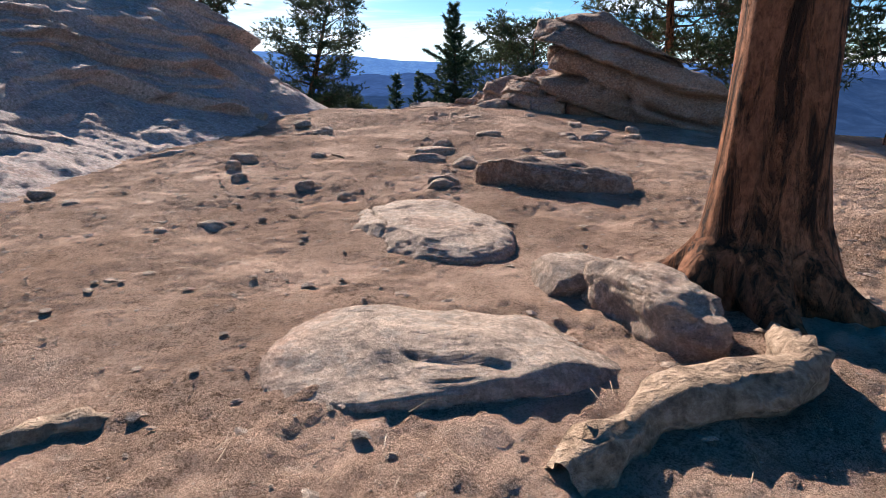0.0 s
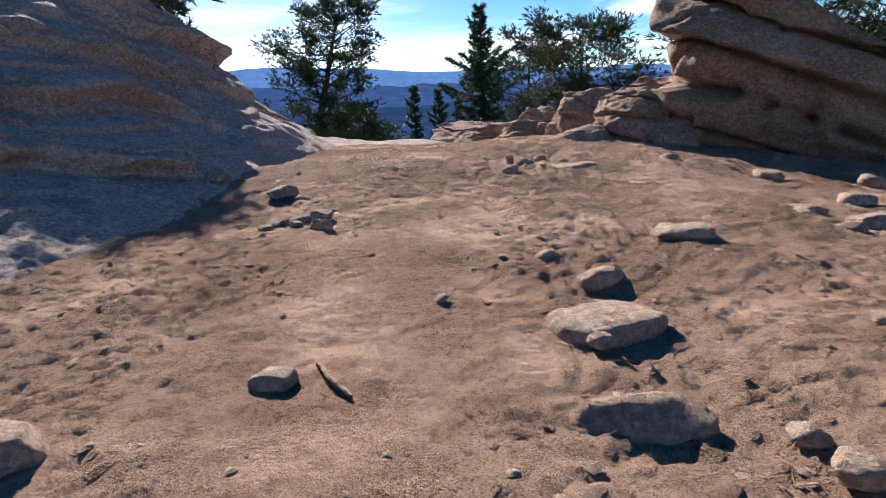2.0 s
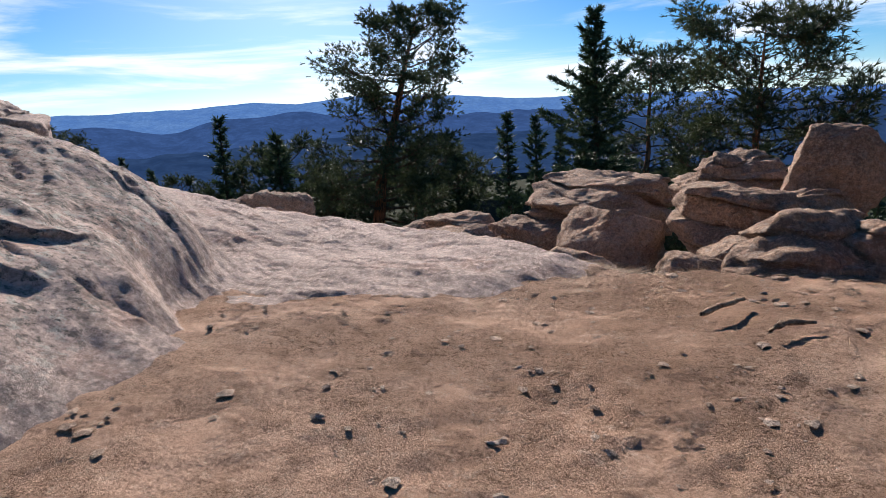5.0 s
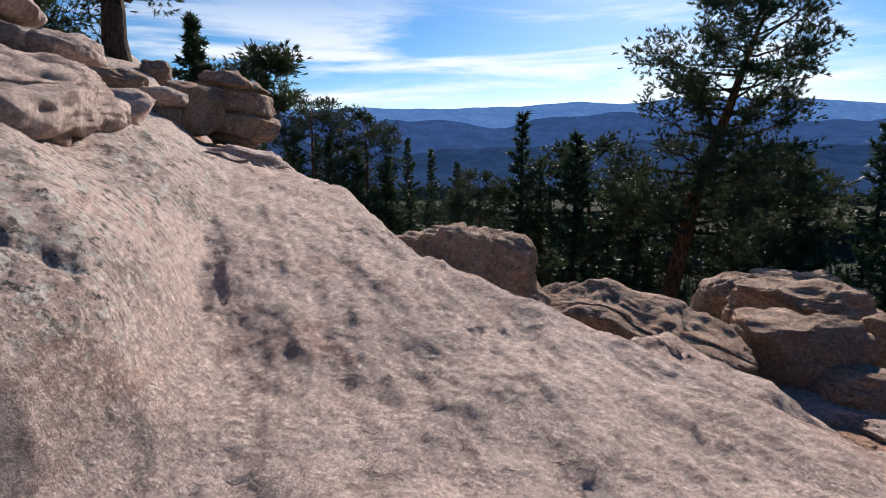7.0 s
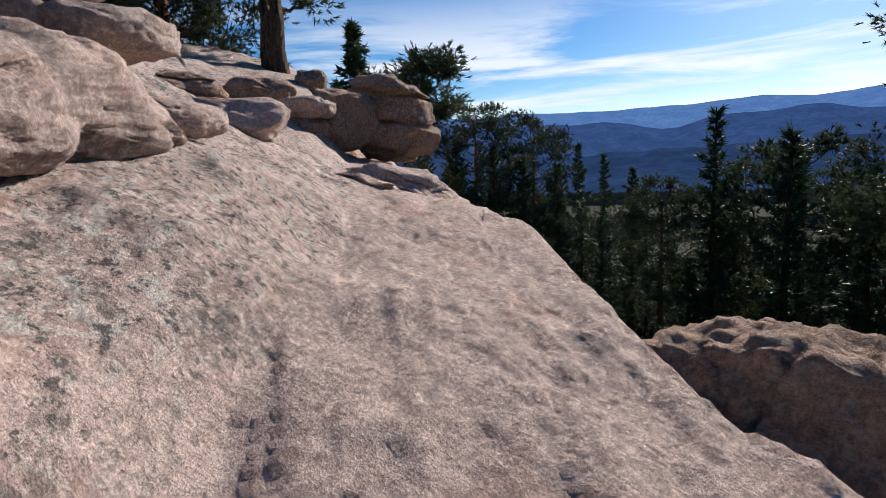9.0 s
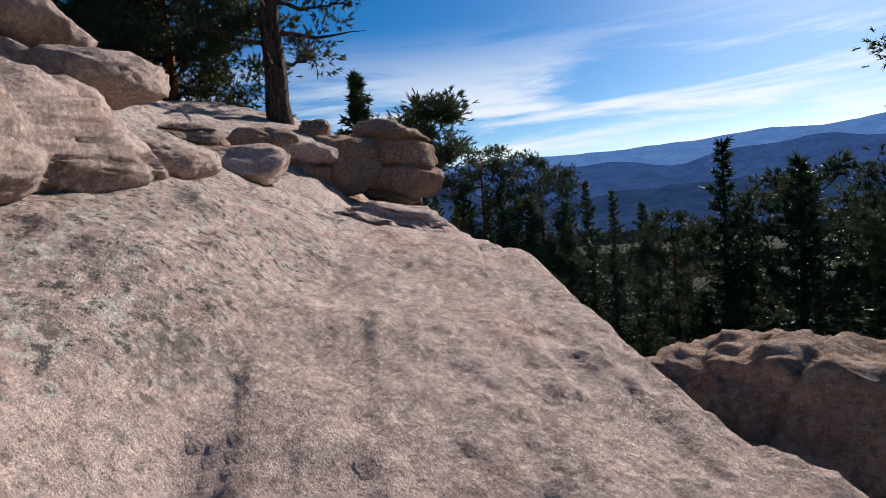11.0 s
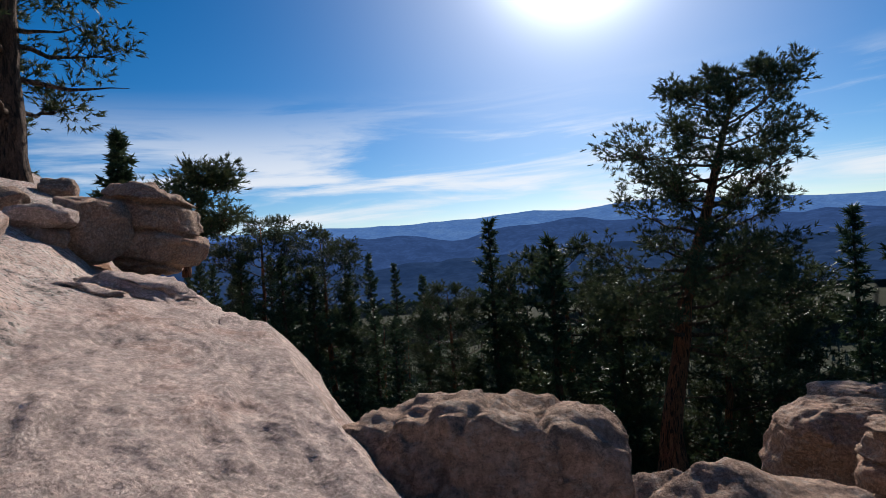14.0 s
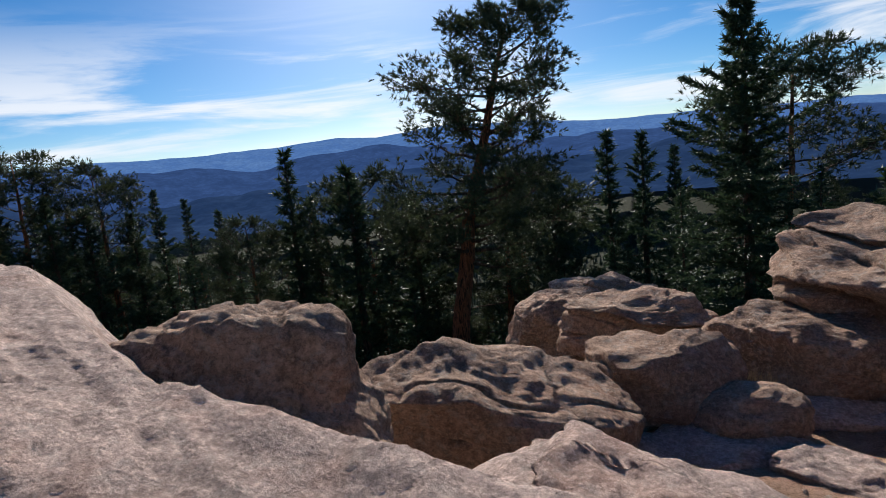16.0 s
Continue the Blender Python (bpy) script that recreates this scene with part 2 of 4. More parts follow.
def needles(name, dark, light, through_light=0.35):
    m = Nodes(name)
    v = m.noise(1.3, 3, 0.6)
    isl = m.geom.outputs["Random Per Island"]
    col = m.mix(isl, dark, light)
    col = m.mix(m.ramp(v, (0.4, 0.0), (0.65, 0.5)), col, tuple(c * 1.5 for c in light))
    mat = m.done(col, 0.6, None, 0.3)
    tr = m.n.new("ShaderNodeBsdfTranslucent")
    m.l.new(col, tr.inputs["Color"])
    mx = m.n.new("ShaderNodeMixShader")
    mx.inputs[0].default_value = through_light
    m.l.new(m.bsdf.outputs[0], mx.inputs[1])
    m.l.new(tr.outputs[0], mx.inputs[2])
    out = m.n["Material Output"]
    m.l.new(mx.outputs[0], out.inputs["Surface"])
    return mat


NEEDLE = needles("pine_needles", (0.022, 0.034, 0.015), (0.064, 0.08, 0.034), 0.22)
NEEDLE_FIR = needles("fir_needles", (0.018, 0.034, 0.017), (0.05, 0.078, 0.036), 0.2)
NEEDLE_FAR = needles("forest_needles", (0.016, 0.03, 0.019), (0.04, 0.062, 0.034), 0.2)
GRASS = needles("dry_grass", (0.36, 0.24, 0.11), (0.55, 0.41, 0.21), 0.4)
LITTER = needles("fallen_needles", (0.20, 0.11, 0.055), (0.38, 0.25, 0.14), 0.1)


# Ridge colour with aerial haze painted in; it glows, with almost no diffuse.
def haze_glow_mat(name, low, high, glow):
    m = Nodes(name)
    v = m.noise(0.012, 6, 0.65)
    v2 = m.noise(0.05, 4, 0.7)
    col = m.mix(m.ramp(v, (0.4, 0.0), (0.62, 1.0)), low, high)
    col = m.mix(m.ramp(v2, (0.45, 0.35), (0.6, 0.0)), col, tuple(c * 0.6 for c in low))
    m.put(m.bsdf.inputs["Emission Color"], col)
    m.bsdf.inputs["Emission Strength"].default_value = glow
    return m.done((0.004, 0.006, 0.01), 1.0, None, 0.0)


# ---------- mesh helpers ----------
def part(name, bm, material, parent=None, label=""):
    me = bpy.data.meshes.new(name)
    bm.to_mesh(me)
    bm.free()
    return link_mesh(name, me, material, parent, label)


def link_mesh(name, me, material, parent=None, label=""):
    me.materials.append(material)
    ob = new(name, me)
    if parent:
        ob.parent = parent
    return tagged(ob, label)


def raw_mesh(name, verts, faces, smooth=True):
    """A mesh from generated arrays; faces all of one size."""
    me = bpy.data.meshes.new(name)
    verts, faces = np.asarray(verts, np.float32), np.asarray(faces, np.int32)
    k = faces.shape[1]
    me.vertices.add(len(verts))
    me.vertices.foreach_set("co", verts.ravel())
    me.loops.add(faces.size)
    me.loops.foreach_set("vertex_index", faces.ravel())
    me.polygons.add(len(faces))
    me.polygons.foreach_set("loop_start", np.arange(0, faces.size, k, dtype=np.int32))
    me.polygons.foreach_set("loop_total", np.full(len(faces), k, np.int32))
    me.polygons.foreach_set("use_smooth", np.full(len(faces), smooth, bool))
    me.update(calc_edges=True)
    return me


def grid_faces(nx, ny):
    i = np.arange(nx * ny).reshape(ny, nx)
    return np.stack([i[:-1, :-1], i[:-1, 1:], i[1:, 1:], i[1:, :-1]], -1).reshape(-1, 4)


# ---------- the lie of the land ----------
PROF_Y = (-4000, -40, 0, 9, 13, 15, 16.5, 18, 20, 24, 26, 30, 38, 45, 80, 150, 400, 900, 4000)
PROF_Z = (-60, -2, 0.0, 0.15, 0.33, 0.25, 0.04, -0.52, -1.05, -1.45, -2.2, -5.0, -7.0, -10, -24, -48, -110, -150, -150)
TOE_Y = (-60, 2, 4.6, 6.7, 9.5, 12.0, 13.6, 14.3, 14.8, 15.3, 16.2, 16.55, 16.9, 17.3, 17.7, 18.2, 18.6, 19.0, 20.0, 21.0, 26)
TOE_X = (-6, -4.4, -3.9, -3.75, -3.35, -3.0, -2.8, -2.95, -3.1, -3.5, -3.75, -4.0, -4.4, -5.0, -5.45, -6.05, -6.6, -7.3, -9.2, -11.5, -25)


def edge_coords(x, y):
    """Along and to the left of the outer edge of the lookout slab."""
    rx, ry = np.asarray(x, float) + 1.85, np.asarray(y, float) - 17.45
    return -0.83 * rx + 0.56 * ry, -(0.56 * rx + 0.83 * ry)


def dirt_z(x, y):
    x, y = np.asarray(x, float), np.asarray(y, float)
    z = np.interp(y, PROF_Y, PROF_Z)
    z = z - 0.10 * np.clip(x - 0.6, 0, 6) * sstep(3, 9, y) - 0.25 * np.clip(x - 7, 0, 400) * 0.4
    z = z + 0.31 * np.clip(-x - 6, 0, 14) * sstep(28, 23, y) * sstep(-30, 0, y)
    z = z - 0.12 * np.clip(-x - 26, 0, 900) * sstep(5, 30, y)
    al, s = edge_coords(x, y)
    bank = np.where(s < 0.15, 0.03 + 0.42 * np.minimum(s, 0), 0.03 - 0.6 * (s - 0.15)) - 0.5 * np.clip(al - 0.7, 0, 9) - 0.12 * np.clip(-al - 1.0, 0, 9)
    z = np.where((al > -4) & (al < 3), 0.5 * (z + bank + np.sqrt((z - bank) ** 2 + 0.004)) - 0.008, z)
    s = s - np.interp(al, (2.4, 3.5, 6.5, 8, 10, 14), (0.1, 0.5, 0.9, 1.6, 2.4, 3.4))
    z = z - sstep(-3.7, -4.9, x) * sstep(-24, -16, x) * np.clip(-s - 0.15, 0, 7) * 1.15
    return z


def toe_dist(x, y):
    """Metres to the left of the foot of the rock bank."""
    y2 = np.asarray(y, float)
    slope = sstep(16.0, 17.2, y2) * 0.72
    return (np.interp(y2, TOE_Y, TOE_X) - x) * (1 - 0.42 * slope)


def rock_z(x, y):
    x, y = np.asarray(x, float), np.asarray(y, float)
    w = 0.22 * fbm(x * 0.6, y * 0.6, 0, 5, 3) * (1 - 0.8 * sstep(14, 15.5, y))
    t = toe_dist(x, y) + w
    base = dirt_z(x, y)
    wall = np.interp(t + 0.22 * sstep(12.4, 13.2, y), (-3, 0, 0.5, 0.9, 1.3, 1.9, 2.6, 4, 8, 14), (-2.7, 0, 0.30, 0.46, 0.80, 1.55, 2.25, 2.8, 3.2, 3.4))
    wall = wall * np.interp(y, (2, 6, 9, 12, 13.3), (0.5, 0.6, 0.72, 0.9, 1.0))
    cap = np.interp(y, (13.6, 14.0, 14.5, 16, 17.3, 18.3, 20), (9.0, 2.0, 1.0, 1.15, 1.15, 0.95, 0.72))
    lip = 0.24 * sstep(14.4, 15.4, y) * sstep(20, 18.5, y)
    low = np.where(t > 0, (cap - lip) * (1 - np.exp(-np.clip(t, 0, 50) * 1.1 / cap)) + lip * (1 - np.exp(-np.clip(t, 0, 50) / 0.13)), 0.9 * t)
    rise = np.where(y < 14.5, np.where(t > 0, np.minimum(wall, np.maximum(cap, low)), wall), low)
    bank = np.maximum(base, np.interp(y, (12, 16, 18, 22), (0.2, 0.2, 0.37, 0.33))) + rise + 0.03
    al, s = edge_coords(x, y)
    top = np.interp(al, (-3.0, -0.9, -0.5, 0.1, 0.5, 1.5, 2.0, 2.5, 3.2, 3.9, 9, 14), (-0.42, 0.05, 0.09, 0.10, 0.08, 0.06, 0.08, 0.15, 0.28, 0.38, 0.6, 1.0))
    gain = np.interp(al, (1.7, 3.0, 3.9), (0.03, 0.18, 0.25))
    over = np.interp(al, (2.2, 4.0), (0.0, 0.26))
    s = s - np.interp(al, (-0.6, 0.3, 0.7, 1.5, 2.2, 2.9, 3.5, 5, 6.5, 8, 10, 14), (0, -0.28, -0.40, -0.40, -0.10, 0.22, 0.52, 0.60, 0.66, 1.05, 1.6, 2.4))
    fall = np.interp(al, (1.0, 2.6), (0.42, 1.2))
    slab = np.where(s > 0, top + gain * np.clip(s, 0, 1.2) + over * np.clip(s - 1.2, 0, 1.2), top + fall * s - fall * 1.4 * np.clip(-s - 0.3, 0, 9))
    slab = slab - 0.15 * np.clip(-0.8 - al, 0, 3) - 0.8 * np.clip(s - 3.2, 0, 5)
    return 0.5 * (bank + slab + np.sqrt((bank - slab) ** 2 + 0.003))


def surface_z(x, y):
    """Height of whatever one would step on."""
    return float(max(dirt_z(x, y), rock_z(x, y)))


def relief(x, y):
    """Trodden soil: swells, clods and shallow scuffs."""
    swell = 0.05 * fbm(x * 0.7, y * 0.7, 0, 2, 3) + 0.014 * fbm(x * 3.4, y * 3.4, 0, 3, 4, 0.62)
    rough = sstep(-0.45, 0.5, fbm(x * 0.8, y * 0.8, 0, 61, 3))
    clod = fbm(x * 19, y * 19, 0, 62, 3, 0.7)
    scuff = np.abs(fbm(x * 4.5, y * 3.2, 0, 63, 2))
    return swell + (0.004 + 0.006 * rough) * clod + 0.006 * rough * sstep(0.55, 0.9, clod) - 0.008 * np.exp(-(scuff / 0.10) ** 2) * sstep(-0.1, 0.4, vnoise(x * 1.3, y * 1.3, 0, 64))


def build_ground():
    xs = np.concatenate([-np.geomspace(4600, 7.2, 46), np.arange(-7, -3.7, 0.1), np.arange(-3.7, 3.2, 0.026), np.arange(3.2, 8.001, 0.08), np.geomspace(8.2, 4600, 46)])
    ys = np.concatenate([-np.geomspace(4000, 2.2, 36), np.arange(-2, 0.6, 0.1), np.arange(0.6, 12.5, 0.026), np.arange(12.5, 19.0, 0.034), np.arange(19.0, 24.001, 0.06), np.geomspace(24.3, 4700, 60)])
    gx, gy = np.meshgrid(xs, ys)
    near = sstep(40, 15, np.abs(gx)) * sstep(60, 26, gy)
    z = dirt_z(gx, gy) + near * relief(gx, gy)
    z = z + (1 - near) * 1.5 * fbm(gx * 0.03, gy * 0.03, 0, 8, 3)
    me = raw_mesh("ground", np.stack([gx, gy, z], -1).reshape(-1, 3), grid_faces(len(xs), len(ys)))
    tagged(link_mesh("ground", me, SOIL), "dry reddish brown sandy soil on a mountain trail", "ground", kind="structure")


build_ground()


def rock_patch(name, x0, x1, y0, y1, cell, seed, label, strata):
    xs = np.concatenate([np.arange(x0, -9.5, 0.08), np.arange(-9.5, -7, 0.045), np.arange(-7, -2.2, 0.023), np.arange(-2.2, x1 + cell, cell)])
    ys = np.concatenate([np.arange(y0, 4, 0.06), np.arange(4, 13.4, 0.034), np.arange(13.4, 19.6, 0.023), np.arange(19.6, y1 + cell, 0.07)])
    gx, gy = np.meshgrid(xs, ys)
    z = rock_z(gx, gy)
    hi = sstep(-0.15, 0.2, toe_dist(gx, gy)) * sstep(16.2, 14.2, gy)
    out = np.zeros_like(z)
    bed0 = z + 0.17 * (gy - 8) + 0.10 * gx + 0.55 * fbm(gx * 0.33, gy * 0.22, 0, 11, 4)
    for step, depth, sd in ((strata, 0.55, 13), (0.19, 0.20, 17)):
        q = bed0 / step + 0.35 * vnoise(gx * 0.7, gy * 0.5, z, sd)
        lay = np.floor(q)
        f = q - lay
        own = 0.5 + 0.5 * vnoise(lay * 5.7, gy * 0.55, gx * 0.3, sd + 1)
        nxt = 0.5 + 0.5 * vnoise((lay + 1) * 5.7, gy * 0.55, gx * 0.3, sd + 1)
        lip = sstep(0.80, 0.97, f)
        out = out + depth * (own * (1 - f) * (1 - lip) + nxt * lip - 0.30)
    out = out * (0.35 + 0.65 * sstep(-0.4, 0.4, fbm(gx * 0.6, gy * 0.4, 0, 29, 2)))
    out = out * hi * sstep(0.15, 0.6, toe_dist(gx, gy))
    calm = 0.45 + 0.55 * sstep(0.1, 0.9, toe_dist(gx, gy))
    z = z + calm * 0.10 * fbm(gx * 0.8, gy * 0.8, z * 0.8, seed, 4, 0.55)
    z = z - 0.05 * np.exp(-(np.abs(fbm(gx * 0.7, gy * 0.7, 0, seed + 6, 2)) / 0.035) ** 2) * sstep(-0.2, 0.3, vnoise(gx * 0.5, gy * 0.5, 0, 99)) * (0.06 + 0.94 * sstep(15, 13.4, gy))
    z = z + (0.007 + 0.024 * sstep(14.5, 13, gy)) * fbm(gx * 3.1, gy * 3.1, z * 4, seed + 1, 5, 0.66)
    al, s = edge_coords(gx, gy)
    flow = fbm(al * 1.5, s * 3.0, 0, seed + 31, 4, 0.6)
    z = z + (0.010 * flow + 0.005 * sstep(0.30, 0.40, flow)) * sstep(13.5, 15, gy)
    pit = fbm(gx * 9, gy * 9, 0, seed + 53, 3, 0.6)
    z = z + (0.0035 * pit + 0.006 * fbm(al * 2.5, s * 11, 0, seed + 54, 4, 0.6)) * sstep(13, 14.5, gy)
    knob = fbm(gx * 5.5, gy * 5.5, 0, seed + 51, 2, 0.5)
    z = z + 0.005 * sstep(0.55, 0.95, knob)
    flake = fbm(al * 1.1, s * 4.2, 0, seed + 57, 4, 0.62)
    z = z + (0.012 * sstep(0.10, 0.17, flake) + 0.012 * sstep(-0.30, -0.24, flake) + 0.008 * sstep(0.48, 0.54, flake)) * sstep(13.6, 14.6, gy)
    bed = al * 0.35 + s + 0.35 * fbm(gx * 0.9, gy * 0.9, 0, seed + 71, 3)
    saw = bed / 0.42 - np.floor(bed / 0.42)
    z = z + 0.030 * (sstep(0.80, 0.97, saw) - saw) * sstep(0.0, 0.5, vnoise(gx * 0.8, gy * 0.8, 0, seed + 72)) * sstep(14, 15, gy)
    for line, deep in ((((-4.08, 15.71), (-4.38, 16.30), (-4.29, 16.51)), 0.045), (((-4.40, 16.17), (-3.38, 15.80), (-2.62, 15.73)), 0.045)):
        for (ax, ay), (bx, by) in zip(line, line[1:]):
            k = np.clip(((gx - ax) * (bx - ax) + (gy - ay) * (by - ay)) / ((bx - ax) ** 2 + (by - ay) ** 2), 0, 1)
            gap = np.hypot(gx - ax - k * (bx - ax), gy - ay - k * (by - ay)) + 0.05 * fbm(gx * 3, gy * 3, 0, 87, 3)
            z = z - deep * np.exp(-(gap / 0.045) ** 2)
    lim = np.minimum.reduce([(gx - x0) / 0.6, (x1 - gx) / 0.6, (gy - y0) / 0.6, (y1 - gy) / 0.6])
    z = np.where(z < dirt_z(gx, gy) - 0.3, dirt_z(gx, gy) - 0.3, z)
    z = z - 0.8 * sstep(1, 0, lim)
    ob = link_mesh(name, raw_mesh(name, np.stack([gx + out, gy, z + 0.25 * out], -1).reshape(-1, 3), grid_faces(len(xs), len(ys))), ROCK)
    crust = ob.data.attributes.new("crust", "FLOAT", "POINT")
    grown = sstep(0.02, 0.35, toe_dist(gx, gy) + 0.15 * fbm(gx * 1.7, gy * 1.7, 0, 91, 3)) * sstep(12, 15, gy) + 0.35 * sstep(14, 12, gy)
    crust.data.foreach_set("value", np.clip(grown, 0, 1).astype(np.float32).ravel())
    return tagged(ob, label, "rock outcrop", kind="structure")


rock_patch("rock_outcrop", -20, 0.5, 0.5, 24.5, 0.048, 21, "large layered pinkish grey granite outcrop beside the trail", 0.62)


# ---------- boulders and stones ----------
def boulder_mesh(name, seed, size, chops=14, rough=0.10, strata=0.0, level=4, soft=0.95, shear=0.0, square=0.62, cut=None):
    """A chopped and bedded block; size is its full width, depth and height."""
    bm = bmesh.new()
    bmesh.ops.create_icosphere(bm, subdivisions=level, radius=1.0)
    v = np.array([p.co[:] for p in bm.verts])
    f = np.array([[q.index for q in p.verts] for p in bm.faces])
    bm.free()
    rng = np.random.default_rng(seed)
    v = np.sign(v) * np.abs(v) ** square
    for k in range(chops):
        n = rng.normal(size=3) * (1, 1, 0.8)
        n /= np.linalg.norm(n)
        h = rng.uniform(0.70, 1.02)
        d = v @ n
        v = v - np.outer(np.clip(d - h, 0, None) * soft, n)
    v = v / np.abs(v).max(0)
    sc = np.array(size) / 2
    mean = float(np.mean(sc))
    w = v * sc
    if cut:
        n = np.array(cut[:3])
        w = w - np.outer(np.clip(w @ n - cut[3], 0, None) * 0.96, n)
    s = 1.0 / max(0.2, mean)
    nrm = v / np.linalg.norm(v, axis=1, keepdims=True)
    warp = 0.10 * mean * fbm(w[:, 0] * s, w[:, 1] * s, w[:, 2] * s, seed + 40, 2)
    if strata:
        q = (w[:, 2] + 0.16 * w[:, 0] + warp) / strata
        lay = np.floor(q)
        fr = q - lay
        jut = vnoise(lay * 7.3, w[:, 0] * 0.5 * s, w[:, 1] * 0.5 * s, seed + 12)
        nxt = vnoise((lay + 1) * 7.3, w[:, 0] * 0.5 * s, w[:, 1] * 0.5 * s, seed + 12)
        blend = sstep(0.82, 1.0, fr)
        groove = np.exp(-((fr - 0.92) / 0.07) ** 2)
        w[:, :2] *= (1 + 0.22 * (jut * (1 - blend) + nxt * blend) - 0.22 * groove + 0.05 * (1 - fr))[:, None]
    r = fbm(w[:, 0] * s * 1.2, w[:, 1] * s * 1.2, w[:, 2] * s * 2.0, seed + 3, 5, 0.58)
    w = w + nrm * (r * rough * 1.5 * mean)[:, None]
    cr = np.abs(fbm(w[:, 0] * s * 0.9, w[:, 1] * s * 0.9, w[:, 2] * s * 0.9, seed + 60, 2))
    w = w - nrm * (0.06 * mean * np.exp(-(cr / 0.035) ** 2))[:, None]
    fine = 4.0 * s
    w = w + nrm * (0.020 * mean * fbm(w[:, 0] * fine, w[:, 1] * fine, w[:, 2] * fine * 1.5, seed + 20, 4, 0.65))[:, None]
    w[:, 0] -= shear * w[:, 2]
    return raw_mesh(name, w, f)


def boulder(name, x, y, z, size, turn=0.0, seed=1, tilt=(0, 0), label="", chops=14, rough=0.10, strata=0.0, level=4, mat=None, group="", shear=0.0, square=0.62, cut=None):
    level = 6 if max(size) > 1.55 else max(level, 5) if max(size) > 0.6 else level
    ob = link_mesh(name, boulder_mesh(name, seed, size, chops, rough, strata, level, shear=shear, square=square, cut=cut), mat or BOULDER)
    ob.matrix_world = pose(x, y, z, tilt[0], tilt[1], turn)
    return tagged(ob, label, "boulder" if max(size) > 0.5 else "stone", group)


PILE = "boulders piled beside the trail"
# the great tilted block and its neighbours
boulder("boulder", 4.75, 13.9, 0.35, (4.9, 3.6, 3.6), -8, 31, (4, 9), "huge tilted reddish granite block with bedding cracks", 7, 0.055, 0.52, 6, group=PILE, shear=0.42, cut=(0.47, 0.0, 0.883, 1.0))
boulder("boulder", 2.45, 14.35, 0.45, (1.5, 1.4, 1.25), 18, 32, (0, 14), "bedded brown granite boulder leaning on a larger one", 10, 0.07, 0.33, 6, group=PILE, square=0.7)
boulder("boulder", 1.78, 13.75, 0.42, (1.15, 1.2, 1.0), 30, 33, (0, 16), "overhanging granite slab with a rounded nose", 9, 0.06, 0.30, 6, group=PILE, square=0.7)
boulder("boulder", 2.05, 13.2, 0.22, (0.9, 0.9, 0.8), 12, 39, (0, 10), "rounded granite boulder tucked under the block", 10, 0.07, 0.0, 6, group=PILE, square=0.75)
boulder("boulder", 1.5, 15.1, 0.42, (1.1, 1.1, 1.05), -25, 34, (0, 12), "blocky weathered granite boulder in the pile", 10, 0.07, 0.3, group=PILE, square=0.7)
boulder("boulder", 1.05, 15.7, 0.24, (0.7, 0.8, 0.8), 10, 35, (0, 0), "upright blocky granite boulder in the pile", 10, 0.08, 0.0, group=PILE, square=0.7)
boulder("boulder", 0.45, 16.7, 0.02, (1.1, 1.0, 0.8), 50, 36, (0, 6), "low granite boulder with layered sides", 10, 0.08, 0.2, group=PILE, square=0.7)
boulder("boulder", 0.95, 16.6, 0.1, (0.8, 0.8, 0.55), 20, 29, (0, 8), "thin-bedded granite boulder in the pile", 10, 0.08, 0.14, group=PILE, square=0.7)
boulder("boulder", 0.68, 13.35, 0.15, (1.35, 0.85, 0.5), 8, 37, (0, -16), "flat leaning granite slab casting a dark shadow", 9, 0.06, 0.0, 5, group=PILE, square=0.75)
boulder("boulder", 2.55, 12.4, -0.08, (1.5, 0.9, 0.34), -10, 38, (0, 0), "low flat granite ledge at the foot of the pile", 10, 0.08, 0.12, group=PILE)
boulder("boulder", 3.2, 11.5, -0.16, (1.5, 0.7, 0.3), -14, 28, (0, 3), "thin flat granite ledge below the tilted block", 10, 0.08, 0.1, group=PILE)
# the heap below the crest
boulder("boulder", -0.35, 23.8, -0.75, (3.0, 2.2, 1.75), 12, 41, (0, 6), "broad layered granite boulder below the crest", 14, 0.09, 0.5, 5, group=PILE)
boulder("boulder", -0.5, 21.4, -0.72, (1.5, 1.4, 1.15), -20, 42, (0, 4), "rounded tan granite boulder with a flat top", 12, 0.08, 0.0, 5, group=PILE)
boulder("boulder", -1.05, 19.95, -0.90, (0.95, 0.8, 0.72), 30, 43, (0, 14), "angular granite block lying on the dirt", 14, 0.08, group=PILE)
boulder("boulder", 1.25, 21.9, -0.1, (1.7, 1.3, 1.2), 15, 44, (0, 0), "rough granite boulder on top of the heap", 16, 0.12, 0.25, group=PILE)
boulder("boulder", 2.2, 20.9, 0.05, (1.3, 1.0, 1.6), 0, 45, (0, 3), "upright smooth granite block", 12, 0.06, 0.0, group=PILE)
boulder("boulder", 1.25, 20.1, -0.35, (2.2, 1.4, 0.95), -8, 46, (0, 5), "long bedded granite boulder in the heap", 14, 0.09, 0.3, 5, group=PILE)
boulder("boulder", 0.02, 18.2, -0.48, (0.85, 0.7, 0.52), 20, 47, (0, 12), "square-edged granite block on the slope", 14, 0.07, group=PILE)
boulder("boulder", 0.85, 18.0, -0.5, (0.75, 0.7, 0.55), -30, 48, (0, 6), "dark shaded granite block on the slope", 14, 0.08, group=PILE)
boulder("boulder", 0.6, 18.95, -0.42, (0.7, 0.6, 0.42), 0, 49, (0, 0), "small granite block wedged in the heap", 12, 0.08, group=PILE)
